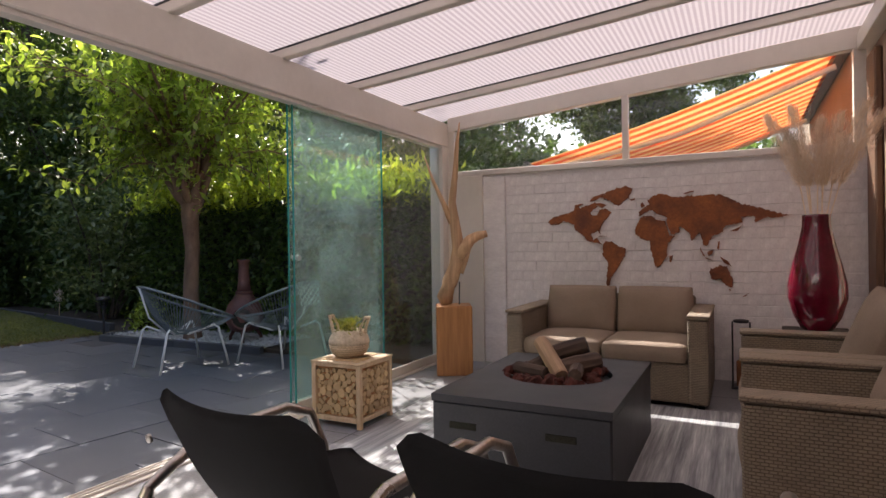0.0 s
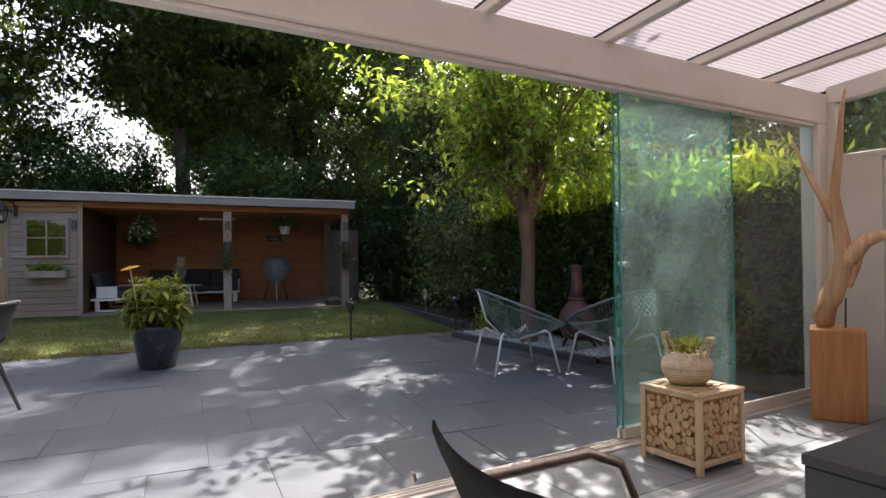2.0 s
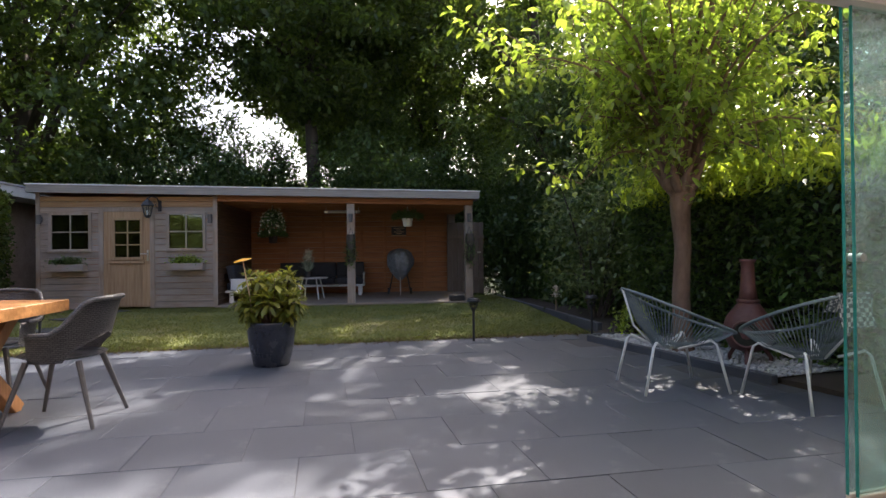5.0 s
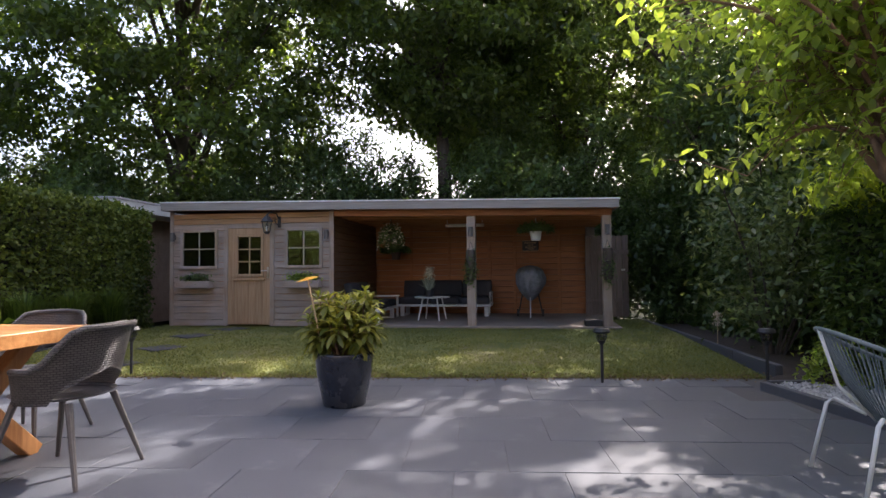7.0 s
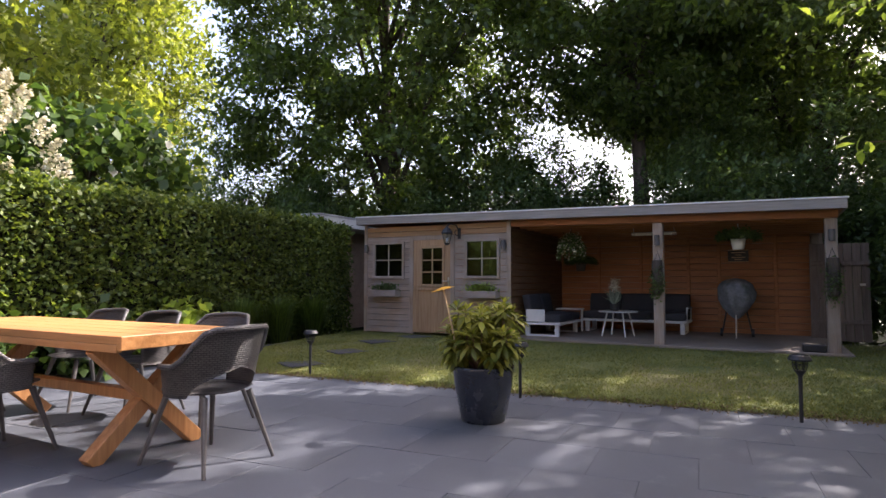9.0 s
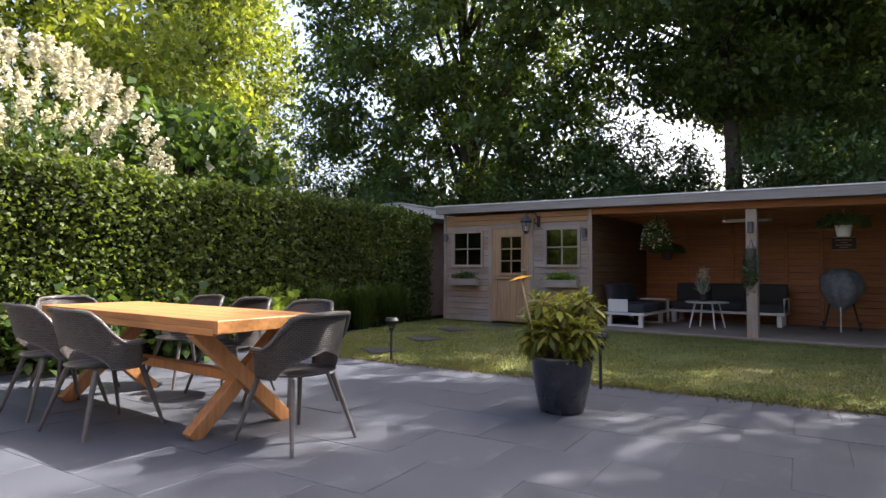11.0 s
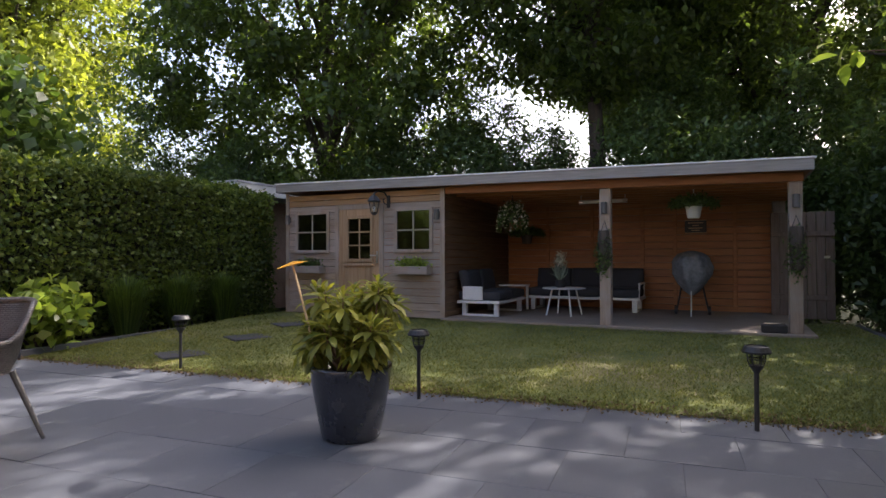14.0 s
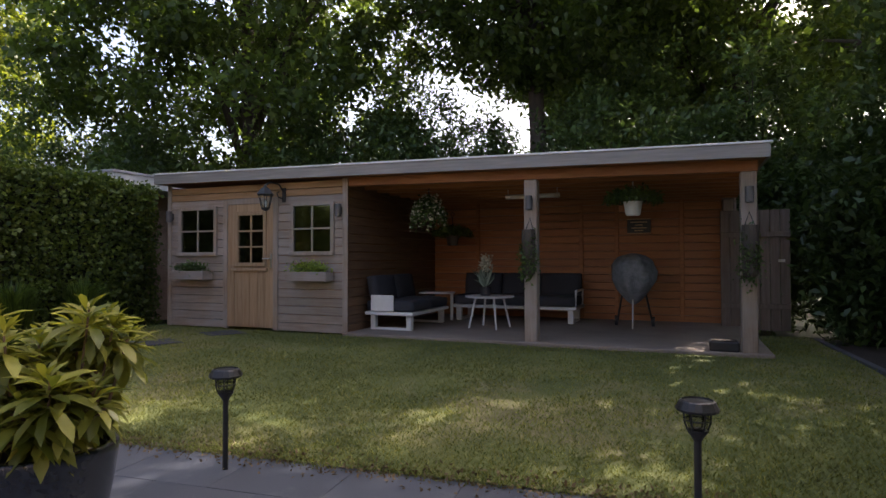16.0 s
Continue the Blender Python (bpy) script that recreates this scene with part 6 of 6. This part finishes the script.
for x in (0.53, 2.58):
    fb = thing("window_box", "weathered wooden window box with small green plants under a shed window", "planter", Sd(x, 0.0, 0.83), "window boxes")
    part("front_board", boxm((-0.315, -0.2, 0), (0.315, -0.182, 0.125), 0.004), SHEDW, fb)
    part("back_board", boxm((-0.315, -0.02, 0), (0.315, -0.004, 0.125), 0.004), SHEDW, fb)
    part("bottom_board", boxm((-0.3, -0.182, 0.0), (0.3, -0.02, 0.015)), SHEDW, fb)
    for s in (-1, 1):
        part("end_board", boxm((s * 0.307 - 0.008, -0.182, 0), (s * 0.307 + 0.008, -0.02, 0.125), 0.003), SHEDW, fb)
    part("soil", boxm((-0.299, -0.181, 0.015), (0.299, -0.021, 0.1)), SOIL, fb)
    leaves("foliage", np.array([0, -0.1, 0.16]) + rng.normal(size=(900, 3)) * np.array([0.12, 0.04, 0.04]), 0.045, HOLLY if x < 1 else FRESH, fb, aspect=0.5, droop=-0.3)
    if x < 1:
        leaves("blossom", np.array([0, -0.12, 0.19]) + rng.normal(size=(24, 3)) * np.array([0.15, 0.05, 0.025]), 0.02, BLOOM, fb, aspect=1.0)

wl = thing("wall_lantern", "black wrought iron wall lantern beside the shed door", "lantern", Sd(2.02, 0.0, 1.74))
part("wall_plate", boxm((0.05, -0.022, 0.16), (0.11, -0.002, 0.36), 0.006), BLACKM, wl)
part("bracket", tubem([(0.08, -0.02, 0.3), (0.06, -0.1, 0.4), (0.0, -0.2, 0.42), (-0.05, -0.24, 0.38)], 0.011, 7), BLACKM, wl)
part("scroll", tubem([(0.08, -0.02, 0.2), (0.06, -0.1, 0.22), (0.04, -0.12, 0.28), (0.05, -0.08, 0.3)], 0.008, 6), BLACKM, wl)
c = (-0.05, -0.24)
part("roof", lathe([(0.115, 0.245), (0.12, 0.255), (0.06, 0.33), (0.03, 0.35), (0.012, 0.38)], 6, c=(*c, 0)), BLACKM, wl)
for k in range(6):
    a = k * math.tau / 6
    part("cage_bar", tubem([(c[0] + 0.055 * math.cos(a), c[1] + 0.055 * math.sin(a), 0.07), (c[0] + 0.095 * math.cos(a), c[1] + 0.095 * math.sin(a), 0.25)], 0.006, 5), BLACKM, wl)
part("floor_cup", lathe([(0.02, 0.03), (0.06, 0.06), (0.062, 0.075), (0.0, 0.075)], 6, c=(*c, 0)), BLACKM, wl)
part("glass", lathe([(0.05, 0.076), (0.088, 0.246)], 6, c=(*c, 0)), PANE, wl).visible_shadow = False
part("bulb", lathe([(0.01, 0.08), (0.02, 0.11), (0.02, 0.15), (0.008, 0.17)], 10, c=(*c, 0)), WMETAL, wl)
for x in (0.06, 2.99, 5.535, 7.785):
    sc = thing("wall_sconce", "small grey up-and-down wall light on the shed timber", "wall lamp", Sd(x, 0.0, 1.68), "wall sconces")
    part("plate", boxm((-0.03, -0.03, 0.03), (0.03, -0.001, 0.13), 0.004), GREYLEG, sc)
    part("shade", lathe([(0.038, 0.0), (0.04, 0.005), (0.04, 0.155), (0.038, 0.16)], 14, c=(0, -0.065, 0)), GREYLEG, sc)
for x in (5.535, 7.785):
    hg = thing("hanging_planter", "narrow hanging planter with trailing plants on the post", "planter", Sd(x, 0.0, 0.85), "post planters")
    part("rope", tubem([(-0.05, -0.05, 0.58), (0, -0.012, 0.74), (0.05, -0.05, 0.58)], 0.007, 5), BLACKM, hg)
    part("pouch", lathe([(0.05, 0.08), (0.075, 0.12), (0.08, 0.5), (0.075, 0.6), (0.065, 0.6)], 14, c=(0, -0.085, 0)), BARK, hg)
    leaves("foliage", np.array([0, -0.11, 0.28]) + rng.normal(size=(900, 3)) * np.array([0.042, 0.032, 0.12]), 0.045, HOLLY if x < 6 else LAUREL, hg, aspect=0.5)

tl = thing("tube_lamp", "white fluorescent tube lamp fixed under the shed roof", "lamp", Sd(4.96, 1.0, 1.95))
part("tube", tubem([(0, 0, 0), (0.72, 0, 0)], 0.03, 12), WMETAL, tl, smooth=True)
for x in (0.03, 0.69):
    part("end_cap", tubem([(x - 0.03, 0, 0), (x + 0.03, 0, 0)], 0.034, 12), STEEL, tl)
    part("hanger", tubem([(x, 0, 0.02), (x, 0, 0.2)], 0.004, 5), WMETAL, tl)


def hanging_basket(m, label, white, flowers=False):
    t = thing("hanging_basket", label, "hanging plant", m, "hanging baskets")
    part("hook", tubem([(0.02, 0, 0.36), (0.03, 0, 0.4), (0.0, 0, 0.43), (-0.03, 0, 0.4), (0, 0, 0.34), (0, 0, 0.25)], 0.008, 6), WMETAL if white else BLACKM, t)
    for k in range(3):
        a = k * math.tau / 3
        part("hanger_strap", tubem([(0, 0, 0.25), (0.11 * math.cos(a), 0.11 * math.sin(a), 0.04)], 0.004, 5), WMETAL if white else BLACKM, t)
    part("pot", lathe([(0.075, -0.11), (0.082, -0.1), (0.105, 0.04), (0.112, 0.05), (0.1, 0.05), (0.09, 0.03)], 18), WMETAL if white else BARK, t, smooth=True)
    n = 1500
    a, r = rng.uniform(0, math.tau, n), 0.32 * np.sqrt(rng.uniform(0, 1, n))
    p = np.column_stack([r * np.cos(a), r * np.sin(a), 0.11 - 0.6 * np.maximum(r - 0.1, 0) ** 1.4 + np.abs(rng.normal(size=n)) * 0.045])
    if flowers:
        p[:, :2] *= 0.74
        p[:, 2] -= 2.2 * np.maximum(r - 0.12, 0) ** 1.2 * rng.uniform(0.2, 1.0, n)
    leaves("foliage", p, 0.05, HOLLY, t, aspect=0.5)
    if flowers:
        leaves("blossom", p[:420] * 1.05 + np.array([0, 0, 0.02]), 0.034, BLOOM, t, "tiny white flowers", aspect=1.0)
    return t


hanging_basket(Sd(6.63, 0.5, 1.73), "hanging basket in a white plastic pot with green leaves", True)
hanging_basket(Sd(4.0, 0.6, 1.76), "hanging basket full of tiny white flowers", False, True)
hanging_basket(Sd(3.72, 2.2, 1.45), "small hanging basket by the back wall in shade", False)

sg = thing("sign_board", "dark wooden sign with pale lettering on the back wall", "sign", Sd(6.36, 2.938, 1.51))
part("board", boxm((0, -0.014, 0), (0.35, -0.001, 0.23), 0.003), BLACKM, sg)
part("border", boxm((0.0, -0.018, 0.0), (0.35, -0.0145, 0.012)), PALEW, sg)
part("border", boxm((0.0, -0.018, 0.218), (0.35, -0.0145, 0.23)), PALEW, sg)
for z, a, b in ((0.17, 0.05, 0.3), (0.125, 0.12, 0.23), (0.08, 0.06, 0.29), (0.04, 0.11, 0.24)):
    part("lettering", boxm((a, -0.0175, z), (b, -0.0145, z + 0.016)), PALEW, sg)

bbq = thing("covered_barbecue", "kettle barbecue under a crumpled grey fabric cover", "barbecue", Sd(6.52, 1.95, ZB + 0.025))
bm = lathe([(0.03, 0.32), (0.1, 0.38), (0.22, 0.52), (0.29, 0.66), (0.3, 0.78), (0.28, 0.86), (0.26, 0.92), (0.21, 0.97), (0.15, 1.0), (0.04, 1.03)], 48)
for v in bm.verts:
    r = math.hypot(v.co.x, v.co.y)
    a = math.atan2(v.co.y, v.co.x)
    k = 1 + 0.05 * math.sin(a * 7 + v.co.z * 3) + 0.1 * noise.noise((v.co.x * 6, v.co.y * 6, v.co.z * 6)) + 0.09 * noise.noise((v.co.x * 15, v.co.y * 15, v.co.z * 11))
    v.co.x, v.co.y = v.co.x * k, v.co.y * k
part("cover", bm, COVER, bbq, smooth=True)
part("tie_pole", tubem([(0.0, -0.2, 0.0), (0.0, -0.1, 0.42)], 0.011, 8), WMETAL, bbq)
for x, y in ((-0.25, 0.2), (0.25, 0.2)):
    part("leg", tubem([(x * 0.6, y * 0.4, 0.5), (x, y, 0.0)], 0.014, 8), BLACKM, bbq)
    part("wheel", tubem([(x - 0.02, y, 0.07), (x + 0.02, y, 0.07)], 0.07, 16), BLACKM, bbq)


def lounge(m, L, label, arm_end):
    """A low white-framed bench with charcoal cushions; length along x, back at +y."""
    t = thing("lounge_sofa", label, "sofa", m, "shed lounge set")
    part("seat_frame", boxm((0, 0, 0.2), (L, 0.72, 0.245), 0.008), WMETAL, t)
    for x in (0.06, L - 0.14):
        part("leg_frame", boxm((x, 0.05, 0.0), (x + 0.08, 0.66, 0.03), 0.004), WMETAL, t)
        part("leg", boxm((x, 0.05, 0.03), (x + 0.08, 0.12, 0.2), 0.004), WMETAL, t)
        part("leg", boxm((x, 0.59, 0.03), (x + 0.08, 0.66, 0.2), 0.004), WMETAL, t)
    n = max(1, round(L / 0.7))
    for k in range(n):
        a, b = 0.02 + (L - 0.04) * k / n, 0.02 + (L - 0.04) * (k + 1) / n
        part("seat_cushion", pillow((a, 0.01, 0.24), (b - 0.005, 0.7, 0.40), 0.2, 6, seed=k), CHARCUSH, t, smooth=True)
        tl = Matrix.Translation(((a + b) / 2, 0.62, 0.55)) @ Matrix.Rotation(radians(-12), 4, 'X')
        part("back_cushion", pillow((-(b - a) / 2 + 0.005, -0.08, -0.18), ((b - a) / 2 - 0.005, 0.08, 0.18), 0.35, 6, m=tl, seed=k + 5), CHARCUSH, t, smooth=True)
    if arm_end:
        part("arm_frame", tubem([(L - 0.03, 0.06, 0.24), (L - 0.02, 0.06, 0.48), (L - 0.02, 0.66, 0.48), (L - 0.03, 0.66, 0.24)], 0.02, 6), WMETAL, t)
    return t


lounge(Sd(3.78, 2.0, ZB + 0.025), 1.95, "charcoal cushioned lounge sofa on a white frame along the back wall", True)
lw = lounge(Sd(3.86, 0.38, ZB + 0.025, 90), 1.3, "charcoal cushioned lounge seat on a white frame by the side wall", False)
part("white_panel", boxm((-0.012, 0.28, 0.255), (0.012, 0.62, 0.47), 0.006), WMETAL, lw)
part("side_shelf", boxm((1.3, 0.02, 0.42), (1.62, 0.5, 0.445), 0.006), WMETAL, lw)
part("shelf_leg", boxm((1.56, 0.04, 0.0), (1.6, 0.08, 0.42), 0.004), WMETAL, lw)
ctb = thing("coffee_table", "round white coffee table with splayed legs under the shed roof", "table", Sd(4.66, 1.2, ZB + 0.025))
part("tabletop", lathe([(0.32, 0.42), (0.34, 0.425), (0.345, 0.44), (0.335, 0.445)], 32), WMETAL, ctb)
for k in range(4):
    a = radians(35 + 90 * k)
    part("leg", tubem([(0.2 * math.cos(a), 0.2 * math.sin(a), 0.42), (0.3 * math.cos(a), 0.3 * math.sin(a), 0.0)], 0.014, 8), WMETAL, ctb)
ap = thing("potted_agave", "spiky potted plant with a pale bloom on the coffee table", "potted plant", Sd(4.6, 1.2, ZB + 0.025 + 0.446))
part("pot", lathe([(0.06, 0), (0.075, 0.01), (0.08, 0.12), (0.07, 0.12)], 18), BLACKM, ap)
n = 90
a = rng.uniform(0, math.tau, n)
leaves("foliage", np.tile(np.array([0, 0, 0.11]), (n, 1)) + rng.normal(size=(n, 3)) * 0.012, 0.26, leafy("agave_leaf", (0.12, 0.17, 0.12), (0.26, 0.32, 0.25), 0.1, 0.5), ap, aspect=0.1, droop=0, out=np.column_stack([np.cos(a) * 1.2, np.sin(a) * 1.2, np.full(n, 2.6)]) * 2)
tagged(leaves("bloom", np.array([0, 0, 0.44]) + rng.normal(size=(260, 3)) * np.array([0.035, 0.035, 0.05]), 0.05, BLOOM, ap, aspect=0.6, droop=-0.5), kind="stuff")
pb = thing("planter_trough", "black rectangular trough planter by the shed post", "planter", Sd(7.41, 0.0, ZB + 0.025))
part("trough", boxm((0, 0, 0), (0.28, 0.24, 0.1), 0.012), BLACKM, pb)
part("soil", boxm((0.02, 0.02, 0.1), (0.26, 0.22, 0.105)), SOIL, pb)
fd = thing("fence_gate", "weathered vertical board gate beside the open shed", "gate", Sd(7.66, 2.62, 0.12))
for k in range(7):
    part("board", boxm((k * 0.125, 0, 0), (k * 0.125 + 0.12, 0.02, 1.68), 0.004), GATEW, fd)
for z in (0.3, 1.3):
    part("rail", boxm((0, -0.03, z), (0.87, 0.0, z + 0.07), 0.004), GATEW, fd)
part("latch", boxm((0.72, -0.045, 0.95), (0.8, -0.03, 0.99)), STEEL, fd)

# small things in the right-hand border
shrub("border_plant", "low green border plant behind the kerb", -4.45, 7.35, 0.05, (0.3, 0.25, 0.2), 18, 30, 0.07, FRESH, "plant", 0.4, 0.07)
gs = thing("garden_feather", "thin stick with a pale feathery head in the border", "garden stake", D(-6.75, 8.62, 0, 0.04))
part("stick", tubem([(0, 0, 0), (0.01, 0, 0.3)], 0.006, 5), PALEW, gs)
leaves("head", np.column_stack([rng.normal(size=(200, 2)) * 0.02, rng.uniform(0.28, 0.46, 200)]), 0.05, PLUME, gs, aspect=0.2, droop=-1.5)

# ---- neighbouring garage behind the hedge ----
gr = thing("garage", "flat-roofed neighbouring garage with a white fascia behind the hedge", "garage", pose(-13.6, 1.02, 0, 0, 0, 56.8))
part("wall", boxm((-3.1, 0.7, 0), (-0.7, 5.0, 2.3)), HOUSE, gr)
part("fascia", boxm((-3.2, -0.02, 2.3), (0.0, 0.02, 2.52), 0.006), WMETAL, gr)
part("fascia", boxm((-0.02, 0.02, 2.3), (0.02, 5.1, 2.52), 0.006), WMETAL, gr)
part("soffit", boxm((-3.15, 0.02, 2.3), (-0.02, 5.0, 2.32)), WMETAL, gr)
part("roof", boxm((-3.2, -0.04, 2.5), (0.04, 5.1, 2.545), 0.006), ROOFING, gr)

# ---- pieces of walls and floors ----
bm = boxm((0.0016, 0.0016, -0.04), (0.5984, 0.5984, 0.0), 0.0018)
slab = None
for r in range(-6, 8):
    for k in range(-16, 8):
        x, y = r * 0.6, k * 0.6 + (0.3 if r % 2 else 0.0)
        w = PAVE @ Vector((x + 0.3, y + 0.3, 0))
        v = VER.inverted() @ w
        if v.x > 0.5 or (v.y > 2.6 and v.x > -0.6):
            continue
        if w.y > 7.0 - 0.35 * (w.x + 4.78) - 0.28:
            continue
        if slab is None:
            slab = part("paving_slab", bm, PAVER, patio)
            o = slab
        else:
            o = new("paving_slab", slab.data)
            o.parent = patio
        cut = min(1.0, (x + 3.6 + 0.44) / 0.6) if r == -6 else 1.0     # the last row is cut at the lawn
        o.matrix_basis = pose(x + 0.6 * (1 - cut), y, rng.uniform(-0.0025, 0.0), rng.uniform(-0.12, 0.12), rng.uniform(-0.12, 0.12), 0) @ Matrix.Diagonal((cut, 1, 1, 1))
tile = None
for i in range(7):
    for k in range(11):
        x, y = -0.06 + i * 0.6, -3.7 + k * 0.6
        if y + 0.6 > 2.6 or x > 3.3:
            continue
        if tile is None:
            tile = part("floor_tile", boxm((0.002, 0.002, 0.0), (0.597, 0.597, 0.013), 0.002), surface("veranda_tile", (0.2, 0.2, 0.205), (0.27, 0.27, 0.275), 0.4, grain=60, blotch=3, bump=0.05, vary=0.06), vfloor)
            o = tile
        else:
            o = new("floor_tile", tile.data)
            o.parent = vfloor
        o.matrix_basis = pose(x, y, 0.0)
brick = None
for r in range(20):
    step = rng.uniform(-0.05, 0.05)
    for k in range(-2, 11):
        x, z = 0.65 + k * 0.29 + (0.145 if r % 2 else 0) + step, 0.005 + r * 0.0885
        a, b = max(x, 0.645), min(x + 0.2865, 3.49)
        if b - a < 0.03:
            continue
        if brick is None:
            brick = part("brick", boxm((0, -0.017, 0), (1.0, 0.012, 0.084), 0.003), WALLW, gable)
            o = brick
        else:
            o = new("brick", brick.data)
            o.parent = gable
        o.matrix_basis = pose(a, 2.305 + rng.uniform(-0.0025, 0.0025), z) @ Matrix.Diagonal((b - a, 1, 1, 1))
